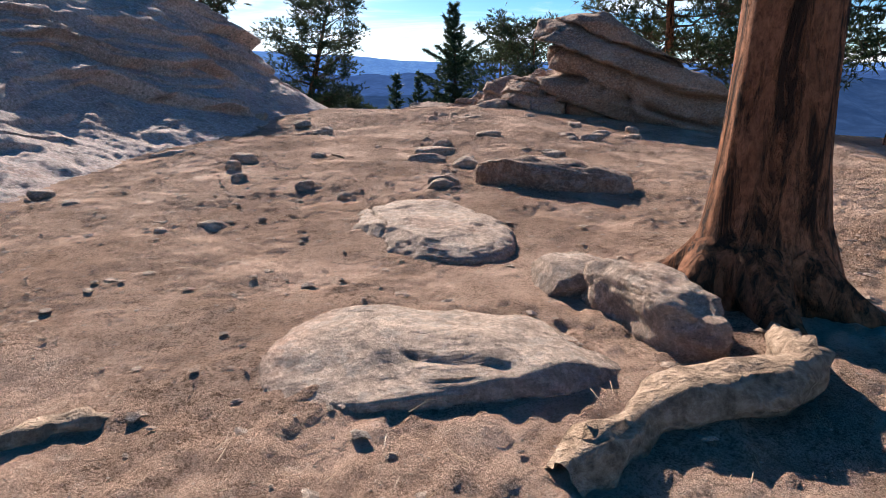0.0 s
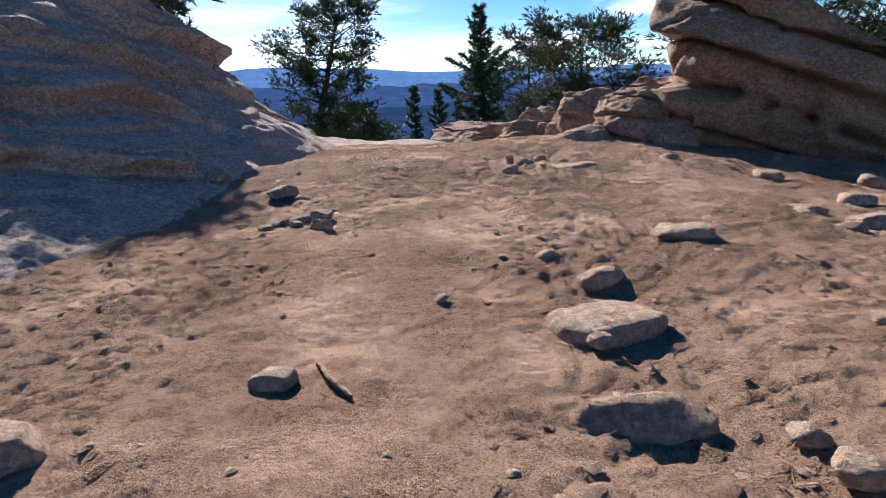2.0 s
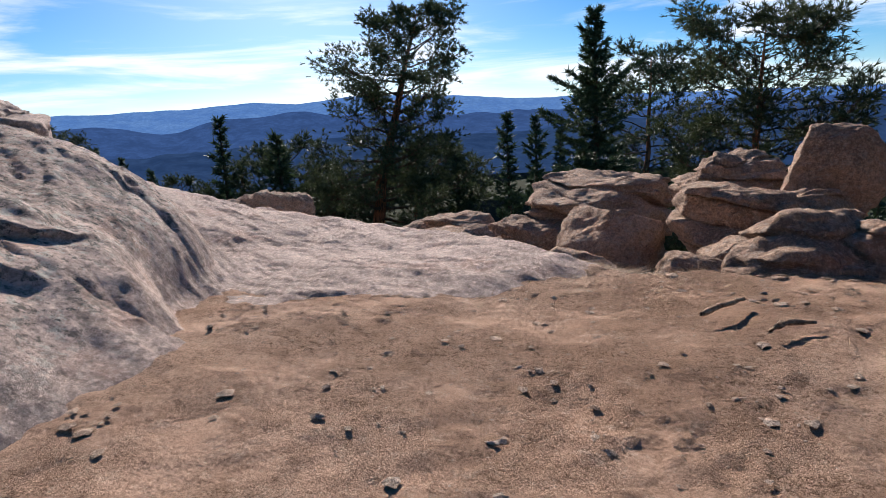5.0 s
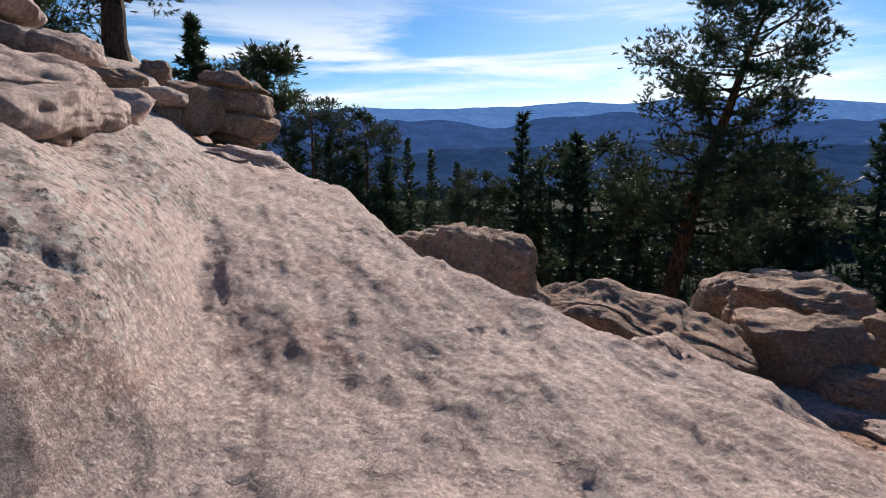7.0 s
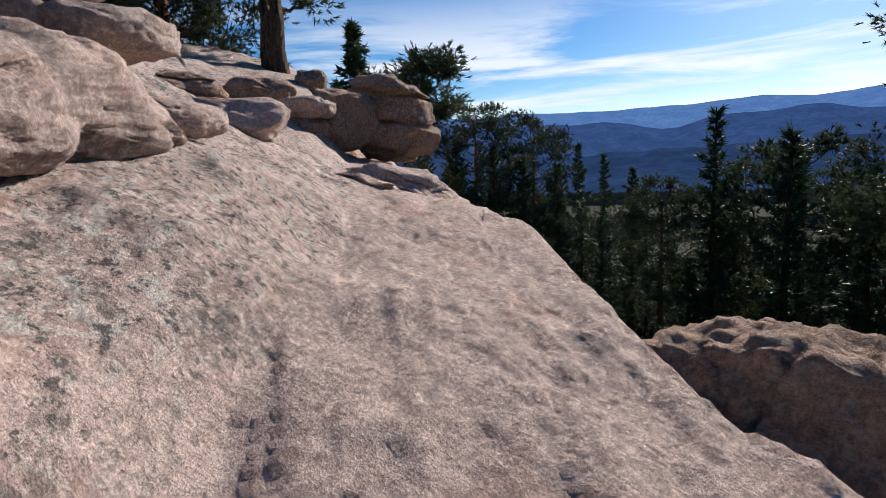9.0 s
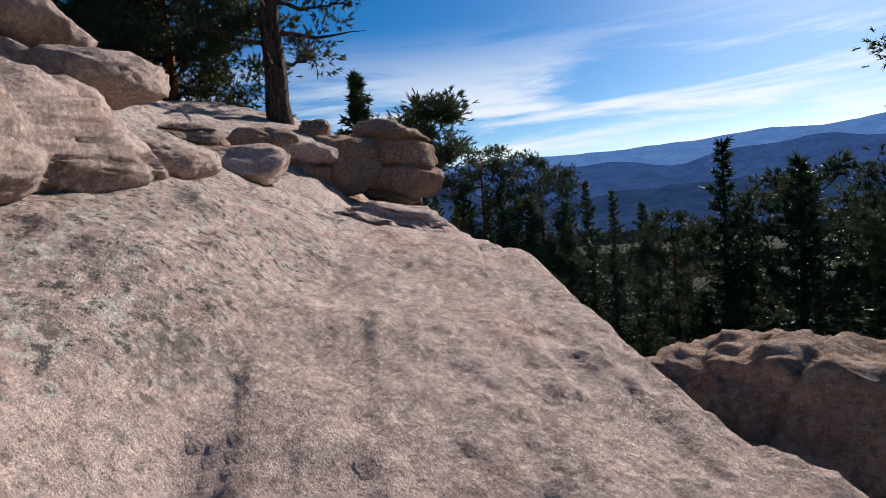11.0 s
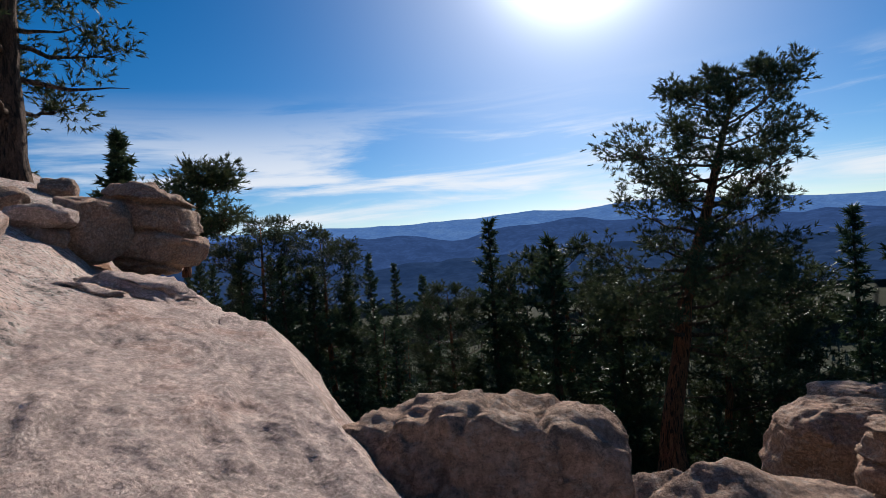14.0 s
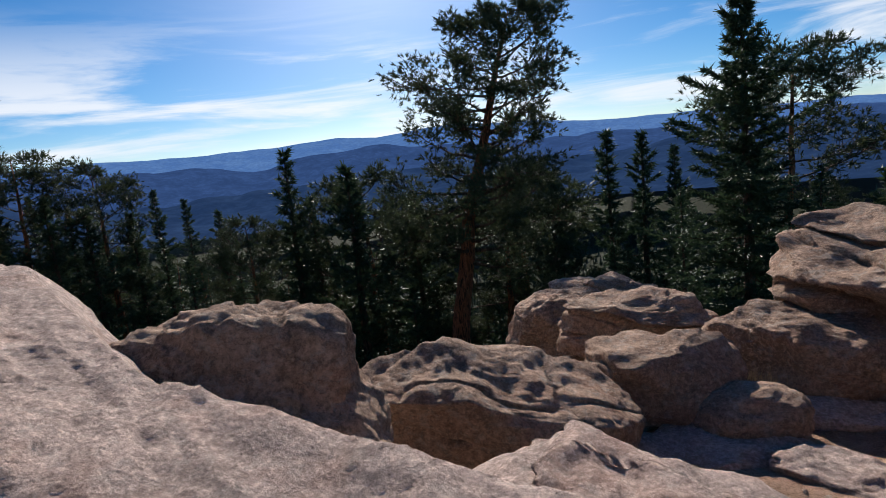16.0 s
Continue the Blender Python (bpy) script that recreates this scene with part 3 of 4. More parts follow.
boulder("boulder", -3.1, 23.6, -1.0, (1.6, 1.2, 0.8), 25, 50, (0, 0), "low rounded granite boulder among dry grass", 12, 0.1, 0.25, group=PILE)
boulder("boulder", -1.75, 22.8, -1.0, (1.6, 1.2, 0.8), -5, 51, (0, 4), "broad low granite boulder among dry grass", 12, 0.1, 0.0, group=PILE)
boulder("boulder", -3.0, 22.0, -0.88, (1.35, 1.0, 0.75), 10, 52, (0, -6), "rounded granite boulder among dry grass", 12, 0.09, 0.0, 5, group=PILE)
boulder("boulder", -2.3, 21.75, -1.06, (0.8, 0.65, 0.42), 0, 53, (0, 0), "smooth pale granite boulder half sunk in dirt", 8, 0.06, group=PILE, square=0.8)
boulder("boulder", -3.6, 27.6, -1.75, (1.9, 1.4, 1.0), 5, 55, (0, 0), "distant low granite boulder under the pines", 12, 0.1, 0.3, group=PILE)
boulder("boulder", -4.1, 25.3, -1.5, (1.6, 1.3, 1.1), 35, 56, (0, 0), "rounded granite boulder below the ledge", 12, 0.08, group=PILE)
# beside the lookout slab
boulder("boulder", -2.85, 19.05, -0.46, (1.9, 1.2, 0.55), -28, 57, (0, 8), "low flat granite ledge below the slab", 10, 0.07, 0.2, 5, ROCK, PILE)
boulder("boulder", -1.9, 19.6, -0.85, (1.2, 0.8, 0.5), 10, 58, (0, 5), "broken flat granite ledge beside the dirt", 10, 0.07, 0.18, 5, ROCK, PILE)
boulder("boulder", -4.98, 19.62, -0.21, (1.8, 1.25, 1.25), 22, 61, (0, 24), "angular speckled granite boulder at the lookout edge", 20, 0.10, 0.0, 6, group=PILE, square=1.0)
boulder("boulder", -4.0, 20.9, -0.72, (2.0, 1.1, 0.85), 30, 62, (0, 16), "long sloping granite boulder below the lookout edge", 10, 0.06, 0.0, 6, group=PILE, square=0.75)
boulder("boulder", -2.46, 21.45, -1.18, (1.03, 0.72, 0.24), 10, 340, (0, 1), "broken flat granite slab lying on the dirt", 10, 0.07, 0.0, 5, ROCK, PILE, square=0.6)
boulder("boulder", -1.67, 22.22, -1.26, (0.89, 0.62, 0.27), 0, 341, (0, -1), "broken granite slab lying on the dirt", 10, 0.07, 0.0, 5, ROCK, PILE, square=0.6)
boulder("boulder", -1.87, 21.10, -1.15, (0.84, 0.58, 0.21), -30, 342, (0, 3), "broad broken granite slab lying on the dirt", 10, 0.07, 0.0, 5, ROCK, PILE, square=0.6)
boulder("boulder", -2.91, 21.37, -1.17, (0.81, 0.56, 0.20), 10, 343, (0, 2), "flat granite slab below the ledge", 10, 0.07, 0.0, 5, ROCK, PILE, square=0.6)
boulder("boulder", -1.83, 22.77, -1.31, (0.55, 0.38, 0.20), -10, 344, (0, -2), "small granite block lying on the dirt", 10, 0.07, 0.0, 5, ROCK, PILE, square=0.6)
# the stacked boulders on the bank
STACK = "boulders stacked on the outcrop"
boulder("boulder", -6.85, 16.95, 1.40, (3.05, 1.5, 0.62), 150, 71, (0, -2), "huge rounded pinkish granite boulder with a dark gap beneath", 6, 0.07, 0.0, 6, ROCK, STACK, square=0.75)
boulder("boulder", -7.92, 17.76, 1.90, (0.72, 1.00, 0.32), 50, 72, (0, 9), "rounded granite boulder lying on a broader one", 6, 0.06, 0.0, 5, ROCK, STACK, square=0.8)
boulder("boulder", -8.03, 17.36, 1.91, (0.73, 1.00, 0.38), 58, 81, (0, -4), "rounded granite boulder wedged beside its neighbour", 6, 0.06, 0.0, 5, ROCK, STACK, square=0.8)
boulder("boulder", -8.21, 17.48, 2.24, (0.58, 0.80, 0.28), 56, 73, (0, -6), "small rounded granite boulder topping the stack", 6, 0.06, 0.0, 5, ROCK, STACK, square=0.8)
boulder("boulder", -8.30, 18.13, 1.45, (0.52, 0.80, 0.24), 40, 84, (0, 8), "pinkish granite wedge under the stack", 6, 0.06, 0.0, 5, ROCK, STACK, square=0.8)
boulder("boulder", -11.30, 19.30, 1.61, (1.53, 1.20, 0.53), 42, 82, (0, 6), "long flat granite slab beside the stack", 8, 0.05, 0.0, 5, ROCK, STACK, square=0.8)
# Boulders in shade up here get the darker BOULDER colour, lit ones ROCK.
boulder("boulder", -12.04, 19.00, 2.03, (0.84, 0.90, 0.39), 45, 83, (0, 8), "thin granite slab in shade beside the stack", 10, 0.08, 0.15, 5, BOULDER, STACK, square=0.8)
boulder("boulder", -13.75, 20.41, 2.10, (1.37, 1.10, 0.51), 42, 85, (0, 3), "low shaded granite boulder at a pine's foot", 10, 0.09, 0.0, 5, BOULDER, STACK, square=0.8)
boulder("boulder", -12.89, 20.87, 1.82, (0.96, 0.80, 0.40), 40, 86, (0, 0), "mushroom-like flat granite boulder on a pedestal", 8, 0.05, 0.0, 5, ROCK, STACK, square=0.8)
boulder("boulder", -12.89, 20.85, 1.55, (0.70, 0.60, 0.40), 40, 87, (0, 0), "small granite pedestal under a flat boulder", 8, 0.06, 0.0, 5, BOULDER, STACK, square=0.8)
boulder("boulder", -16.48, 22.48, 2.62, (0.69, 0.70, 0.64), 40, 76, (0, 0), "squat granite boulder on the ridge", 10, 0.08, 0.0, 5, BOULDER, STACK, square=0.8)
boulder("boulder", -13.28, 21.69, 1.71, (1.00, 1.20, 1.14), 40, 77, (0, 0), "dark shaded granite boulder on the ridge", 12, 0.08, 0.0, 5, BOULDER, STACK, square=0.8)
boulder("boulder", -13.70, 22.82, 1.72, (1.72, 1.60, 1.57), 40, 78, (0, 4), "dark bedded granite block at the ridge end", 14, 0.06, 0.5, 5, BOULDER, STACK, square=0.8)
boulder("boulder", -9.24, 19.51, 0.80, (1.52, 0.98, 0.43), 44, 74, (0, 8), "angular granite ledge standing out of the slab", 14, 0.09, 0.12, 5, ROCK, STACK, square=0.5)
boulder("boulder", -9.41, 20.33, 0.73, (1.41, 0.98, 0.47), 40, 75, (0, 14), "weathered granite ledge along the outcrop's crest", 14, 0.09, 0.12, 5, ROCK, STACK, square=0.5)
boulder("boulder", -7.56, 20.16, 0.42, (0.80, 0.70, 0.36), 30, 79, (0, 24), "cracked granite block at the outcrop's edge", 14, 0.09, 0.12, 5, ROCK, STACK, square=0.5)
boulder("boulder", -7.99, 19.82, 0.42, (0.67, 0.70, 0.31), 30, 80, (0, 18), "small cracked granite block at the outcrop's edge", 14, 0.09, 0.12, 5, ROCK, STACK, square=0.5)

# flat stones on the trail near the start
STEPS = "flat stones lying on the trail"
boulder("flat_stone", -0.04, 1.82, 0.0, (1.15, 0.78, 0.26), 4, 91, (-5, 0), "broad pale granite slab set in the trail", 9, 0.03, 0.0, 5, STONE, STEPS)
boulder("flat_stone", 0.84, 4.78, 0.07, (1.25, 0.85, 0.40), -6, 92, (-6, 6), "thick greyish granite slab lying on the trail", 12, 0.06, 0.0, 5, BOULDER, STEPS)
boulder("flat_stone", 0.74, 2.02, 0.09, (0.30, 0.72, 0.28), 22, 93, (0, 0), "narrow tan stone beside a tree root", 10, 0.09, 0.0, 5, STONE, STEPS)
boulder("flat_stone", 0.55, 2.45, 0.05, (0.42, 0.4, 0.2), 0, 94, (0, 0), "small tan stone beside the tree foot", 10, 0.08, 0.0, 4, STONE, STEPS)
boulder("flat_stone", -0.14, 3.5, 0.015, (0.95, 1.6, 0.22), 6, 98, (-1, 0), "broad pale granite slab sunk level with the soil", 8, 0.03, 0.0, 5, STONE, STEPS)
boulder("flat_stone", -0.24, 6.35, 0.09, (0.42, 0.2, 0.13), -4, 96, (0, 0), "thin flat stone throwing a sharp shadow", 12, 0.06, 0.0, 4, STONE, STEPS)
boulder("flat_stone", -0.18, 7.1, 0.09, (0.48, 0.4, 0.14), 10, 95, (-4, 0), "pale flat stone half sunk in soil", 8, 0.05, 0.0, 4, STONE, STEPS)
boulder("flat_stone", -3.3, 7.05, 0.08, (0.65, 0.34, 0.17), 15, 97, (0, 0), "flat pale stone at the foot of the outcrop", 12, 0.06, 0.0, 4, STONE, STEPS)
boulder("flat_stone", 0.54, 8.4, 0.10, (0.42, 0.3, 0.2), 25, 99, (0, 5), "tan angular stone in the middle of the trail", 12, 0.06, 0.0, 4, STONE, STEPS)
boulder("flat_stone", -0.08, 7.62, 0.11, (0.26, 0.2, 0.15), 15, 88, (0, 0), "small square tan stone on bare dirt", 12, 0.05, 0.0, 4, STONE, STEPS)
boulder("flat_stone", 1.65, 9.2, 0.0, (0.65, 0.35, 0.2), -12, 89, (0, 0), "long low tan stone near the block", 12, 0.06, 0.0, 4, STONE, STEPS)

boulder("flat_stone", -0.05, 4.76, 0.11, (0.24, 0.18, 0.14), -15, 300, (0, -6), "tan angular stone beside the trail", 9, 0.07, 0.0, 4, STONE, STEPS)
boulder("flat_stone", 0.40, 5.04, 0.14, (0.33, 0.25, 0.22), -30, 301, (0, -5), "dark-sided granite stone beside the trail", 9, 0.07, 0.0, 4, STONE, STEPS)
boulder("flat_stone", -1.18, 4.77, 0.10, (0.16, 0.12, 0.10), 25, 302, (0, -4), "rounded brown stone half sunk in soil", 9, 0.07, 0.0, 4, STONE, STEPS)
boulder("flat_stone", -2.07, 5.67, 0.13, (0.14, 0.10, 0.17), 0, 303, (0, 6), "upright tan stone fragment in the soil", 9, 0.07, 0.0, 4, STONE, STEPS)
boulder("flat_stone", -1.83, 5.14, 0.11, (0.14, 0.11, 0.10), 15, 304, (0, 4), "hollowed tan stone in the soil", 9, 0.07, 0.0, 4, STONE, STEPS)
boulder("flat_stone", -2.12, 6.20, 0.14, (0.31, 0.23, 0.15), -15, 305, (0, 4), "flat pale stone slanting out of the soil", 9, 0.07, 0.0, 4, STONE, STEPS)
boulder("flat_stone", -0.03, 5.25, 0.11, (0.09, 0.07, 0.07), -15, 306, (0, 2), "small square tan stone on bare dirt", 9, 0.07, 0.0, 4, STONE, STEPS)
boulder("flat_stone", 1.18, 6.77, 0.09, (0.26, 0.19, 0.09), -30, 307, (0, 4), "low tan stone on the trail", 9, 0.07, 0.0, 4, STONE, STEPS)
boulder("flat_stone", 0.53, 8.22, 0.17, (0.36, 0.27, 0.12), 0, 308, (0, -4), "low tan stone on the trail", 9, 0.07, 0.0, 4, STONE, STEPS)
boulder("flat_stone", 2.07, 8.81, 0.04, (0.40, 0.30, 0.16), 5, 309, (0, -4), "pale angular stone below the block", 9, 0.07, 0.0, 4, STONE, STEPS)
boulder("flat_stone", -1.85, 9.14, 0.19, (0.20, 0.15, 0.13), -30, 310, (0, -3), "long tan stone heaped with others", 9, 0.07, 0.0, 4, STONE, STEPS)
boulder("flat_stone", -1.84, 8.92, 0.18, (0.10, 0.07, 0.12), -5, 311, (0, 1), "tan stone heaped with others", 9, 0.07, 0.0, 4, STONE, STEPS)
boulder("flat_stone", -1.74, 8.86, 0.18, (0.09, 0.07, 0.12), -25, 312, (0, -6), "tan stone heaped with others", 9, 0.07, 0.0, 4, STONE, STEPS)
boulder("flat_stone", -2.13, 9.12, 0.17, (0.09, 0.07, 0.06), 0, 313, (0, 2), "tan stone heaped with others", 9, 0.07, 0.0, 4, STONE, STEPS)
boulder("flat_stone", -2.20, 9.10, 0.16, (0.08, 0.06, 0.05), -15, 314, (0, -4), "tan stone heaped with others", 9, 0.07, 0.0, 4, STONE, STEPS)
boulder("flat_stone", -2.02, 9.05, 0.17, (0.11, 0.08, 0.06), -30, 315, (0, 6), "tan stone heaped with others", 9, 0.07, 0.0, 4, STONE, STEPS)
boulder("flat_stone", -2.47, 10.28, 0.23, (0.29, 0.22, 0.13), -15, 316, (0, -5), "low tan stone at the foot of the outcrop", 9, 0.07, 0.0, 4, STONE, STEPS)
boulder("flat_stone", -0.28, 10.79, 0.26, (0.16, 0.12, 0.11), -26, 317, (0, -5), "angular tan stone below the leaning slab", 9, 0.07, 0.0, 4, STONE, STEPS)
boulder("flat_stone", -0.24, 11.42, 0.29, (0.10, 0.07, 0.12), -25, 318, (0, 6), "narrow tan stone below the leaning slab", 9, 0.07, 0.0, 4, STONE, STEPS)
boulder("flat_stone", 0.37, 10.95, 0.25, (0.47, 0.35, 0.05), -30, 319, (0, -4), "thin flat stone below the leaning slab", 9, 0.07, 0.0, 4, STONE, STEPS)
boulder("flat_stone", 0.87, 10.03, 0.18, (0.30, 0.22, 0.04), 0, 320, (0, 4), "thin flat stone beside the block", 9, 0.07, 0.0, 4, STONE, STEPS)

# loose stones: a few shapes, many places
stone_shapes = []
for k in range(7):
    rs = np.random.default_rng(200 + k)
    stone_shapes.append(boulder_mesh("stone", 210 + k, (1.0, rs.uniform(0.6, 0.9), rs.uniform(0.35, 0.6)), 16, 0.08, 0.0, 3))
    stone_shapes[-1].materials.append(STONE)


def stone(x, y, size, turn, k, label="small angular granite stone lying on the dirt"):
    ob = new("stone", stone_shapes[k % 7])
    z = surface_z(x, y)
    ob.matrix_world = pose(x, y, z + size * 0.10, 0, 0, turn) @ Matrix.Scale(size, 4)
    return tagged(ob, label, "stone", "loose stones on the trail")


for x, y, s in ((-1.42, 3.45, 0.20), (-1.72, 3.42, 0.10), (-1.6, 3.25, 0.08), (-1.5, 3.22, 0.06), (-2.75, 4.2, 0.17), (-1.2, 3.7, 0.06),
                (-3.2, 4.6, 0.22), (-1.8, 2.2, 0.05), (-1.6, 2.1, 0.05), (0.16, 5.8, 0.26), (-0.07, 4.65, 0.24), (0.0, 5.2, 0.10), (0.05, 5.45, 0.08),
                (-0.8, 4.4, 0.12), (1.12, 6.5, 0.22), (0.9, 7.0, 0.14), (0.16, 6.2, 0.12), (0.2, 6.05, 0.16),
                (-1.45, 6.62, 0.16), (-0.3, 7.95, 0.17), (-0.26, 6.86, 0.12), (-1.75, 9.25, 0.12), (-0.88, 7.4, 0.08), (1.75, 8.6, 0.22), (1.3, 8.9, 0.14),
                (2.4, 9.6, 0.30), (2.9, 9.6, 0.28), (2.2, 10.6, 0.34), (3.2, 10.6, 0.3), (1.5, 11.4, 0.3), (-3.34, 10.85, 0.3), (-1.91, 9.2, 0.2), (-2.01, 9.16, 0.14), (-2.25, 9.0, 0.12), (-3.2, 10.2, 0.12), (-0.11, 11.25, 0.22), (0.1, 11.5, 0.16), (0.35, 11.3, 0.12),
                (-0.55, 18.6, 0.16), (-1.35, 18.5, 0.12), (-1.0, 17.5, 0.08), (-1.5, 16.6, 0.07), (-0.5, 16.4, 0.10), (0.1, 16.2, 0.12), (-1.8, 17.9, 0.10),
                (0.5, 15.6, 0.08), (-0.2, 15.3, 0.07), (0.9, 17.0, 0.18), (1.5, 16.4, 0.2), (-2.6, 20.6, 0.2), (-2.0, 20.9, 0.14), (-1.9, 20.2, 0.1), (-2.9, 20.2, 0.16)):
    stone(x, y, s, random.uniform(0, 360), random.randrange(7))


def pebbles(name, count, x0, x1, y0, y1, lo, hi, label):
    rng = np.random.default_rng(5)
    base = np.array([(1, 0, 0), (-1, 0, 0), (0, 1, 0), (0, -1, 0), (0, 0, 0.7), (0, 0, -0.6), (0.6, 0.6, 0.35), (-0.6, 0.55, 0.35), (0.6, -0.6, 0.35), (-0.6, -0.6, 0.35)])
    tri = np.array([(0, 6, 4), (6, 2, 4), (2, 7, 4), (7, 1, 4), (1, 9, 4), (9, 3, 4), (3, 8, 4), (8, 0, 4), (6, 0, 5), (2, 6, 5), (7, 2, 5), (1, 7, 5), (9, 1, 5), (3, 9, 5), (8, 3, 5), (0, 8, 5)])
    x, y = rng.uniform(x0, x1, count), rng.uniform(y0, y1, count)
    keep = (rock_z(x, y) < dirt_z(x, y) + 0.02) & (vnoise(x * 0.9, y * 0.9, 0, 77) > -0.45)
    x, y = x[keep], y[keep]
    n = len(x)
    s = lo * (hi / lo) ** (rng.uniform(0, 1, n) ** 4.5)
    a = rng.uniform(0, 6.28, n)
    p = base[None] * rng.uniform(0.65, 1.35, (n, 10, 3)) * s[:, None, None] * np.stack([np.ones(n), rng.uniform(0.5, 1, n), rng.uniform(0.3, 0.65, n)], -1)[:, None]
    q = np.stack([p[..., 0] * np.cos(a)[:, None] - p[..., 1] * np.sin(a)[:, None] + x[:, None], p[..., 0] * np.sin(a)[:, None] + p[..., 1] * np.cos(a)[:, None] + y[:, None],
                  p[..., 2] + (dirt_z(x, y) + relief(x, y) + 0.002 + s * 0.12)[:, None]], -1)
    f = (np.arange(n) * 10)[:, None, None] + tri[None]
    tagged(link_mesh(name, raw_mesh(name, q.reshape(-1, 3), f.reshape(-1, 3), False), STONE), label, "pebbles", kind="stuff")


pebbles("pebbles", 26000, -4.0, 4.6, 0.4, 21.0, 0.004, 0.034, "scattered small tan pebbles and grit on soil")


def strands(name, count, mat, label, cat, place, length, width, rise):
    """Thin crossed slivers: fallen needles, twigs or grass blades."""
    rng = np.random.default_rng(hash(len(name)) % 1000 + 3)
    x, y, z = place(rng, count)
    n = len(x)
    a = rng.uniform(0, 6.28, n)
    el = rng.uniform(*rise, n)
    L = rng.uniform(0.5, 1.0, n) * length
    d = np.stack([np.cos(a) * np.cos(el), np.sin(a) * np.cos(el), np.sin(el)], -1) * L[:, None]
    sd = np.stack([-np.sin(a), np.cos(a), np.full(n, 0.25)], -1) * width
    o = np.stack([x, y, z], -1)
    v = np.stack([o - sd, o + sd, o + d], 1)
    tagged(link_mesh(name, raw_mesh(name, v.reshape(-1, 3), np.arange(n * 3).reshape(-1, 3), False), mat), label, cat, kind="stuff")


def litter_place(rng, n):
    x, y = rng.uniform(-3.6, 4.5, n), rng.uniform(0.3, 20.5, n)
    keep = (vnoise(x * 0.8, y * 0.8, 0, 31) > 0.05) & (rock_z(x, y) < dirt_z(x, y) + 0.03)
    x, y = x[keep], y[keep]
    return x, y, dirt_z(x, y) + relief(x, y) + 0.012


strands("fallen_needles", 9000, LITTER, "dry brown pine needles scattered on the soil", "pine needles", litter_place, 0.13, 0.0013, (-0.03, 0.03))


def mat_place(rng, n):
    x, y = rng.normal(-0.8, 0.7, n), rng.normal(17.9, 0.9, n)
    keep = rock_z(x, y) < dirt_z(x, y) + 0.03
    x, y = x[keep], y[keep]
    return x, y, dirt_z(x, y) + relief(x, y) + 0.015


strands("dry_needle_litter", 6000, LITTER, "mat of dry brown needles beside the boulder heap", "pine needles", mat_place, 0.16, 0.0018, (-0.05, 0.35))


def grass_place(rng, n):
    spots = np.array([(-2.45, 22.0), (-2.2, 22.3), (-2.7, 22.5), (-2.0, 23.6), (-1.4, 23.3), (-3.7, 24.3), (-0.4, 22.9)])
    i = rng.integers(0, len(spots), n)
    x, y = spots[i, 0] + rng.normal(0, 0.10, n), spots[i, 1] + rng.normal(0, 0.10, n)
    return x, y, dirt_z(x, y) - 0.02


strands("dry_grass", 1700, GRASS, "tufts of dry yellow grass between boulders", "grass", grass_place, 0.48, 0.0035, (1.0, 1.5))


# ---------- trees ----------
def tube(points, radii, sides=8):
    pts = np.asarray(points, float)
    n = len(pts)
    tang = np.gradient(pts, axis=0)
    tang /= np.linalg.norm(tang, axis=1, keepdims=True) + 1e-9
    ref = np.where(np.abs(tang[:, 2:3]) > 0.9, [[1.0, 0, 0]], [[0, 0, 1.0]])
    u = np.cross(tang, ref)
    u /= np.linalg.norm(u, axis=1, keepdims=True)
    w = np.cross(tang, u)
    a = np.linspace(0, 2 * np.pi, sides, endpoint=False)
    ring = pts[:, None] + np.asarray(radii)[:, None, None] * (np.cos(a)[None, :, None] * u[:, None] + np.sin(a)[None, :, None] * w[:, None])
    i = np.arange(n * sides).reshape(n, sides)
    j = np.roll(i, -1, 1)
    return ring.reshape(-1, 3), np.stack([i[:-1], j[:-1], j[1:], i[1:]], -1).reshape(-1, 4)


class Soup:
    def __init__(self):
        self.v, self.f, self.n = [], [], 0

    def add(self, v, f):
        self.v.append(v), self.f.append(f + self.n)
        self.n += len(v)

    def mesh(self, name, smooth=True):
        return raw_mesh(name, np.concatenate(self.v), np.concatenate(self.f), smooth)


def tufts(centres, axes, rng, blades, length, width, spread):
    """Bursts of needles: slim triangles fanning from each centre about its axis."""
    c = np.repeat(centres, blades, 0)
    ax = np.repeat(axes, blades, 0)
    d = ax * 0.75 + rng.normal(0, spread, c.shape)
    d /= np.linalg.norm(d, axis=1, keepdims=True)
    L = length * rng.uniform(0.6, 1.15, (len(c), 1))
    s = np.cross(d, rng.normal(size=c.shape))
    s /= np.linalg.norm(s, axis=1, keepdims=True) + 1e-9
    o = c + d * L * rng.uniform(-0.35, 0.1, (len(c), 1))
    v = np.stack([o - s * width, o + s * width, o + d * L], 1)
    return v.reshape(-1, 3), np.arange(len(c) * 3).reshape(-1, 3)


def limb(start, way, length, rng, droop=0.0, lift=0.0, steps=7, wob=0.08):
    t = np.linspace(0, 1, steps)
    p = start + np.outer(t, way) * length
    p[:, 2] += length * (lift * t ** 2 - droop * t * (1 - 0.3 * t))
    p[1:] += np.cumsum(rng.normal(0, wob * length / steps, (steps - 1, 3)), 0)
    return p


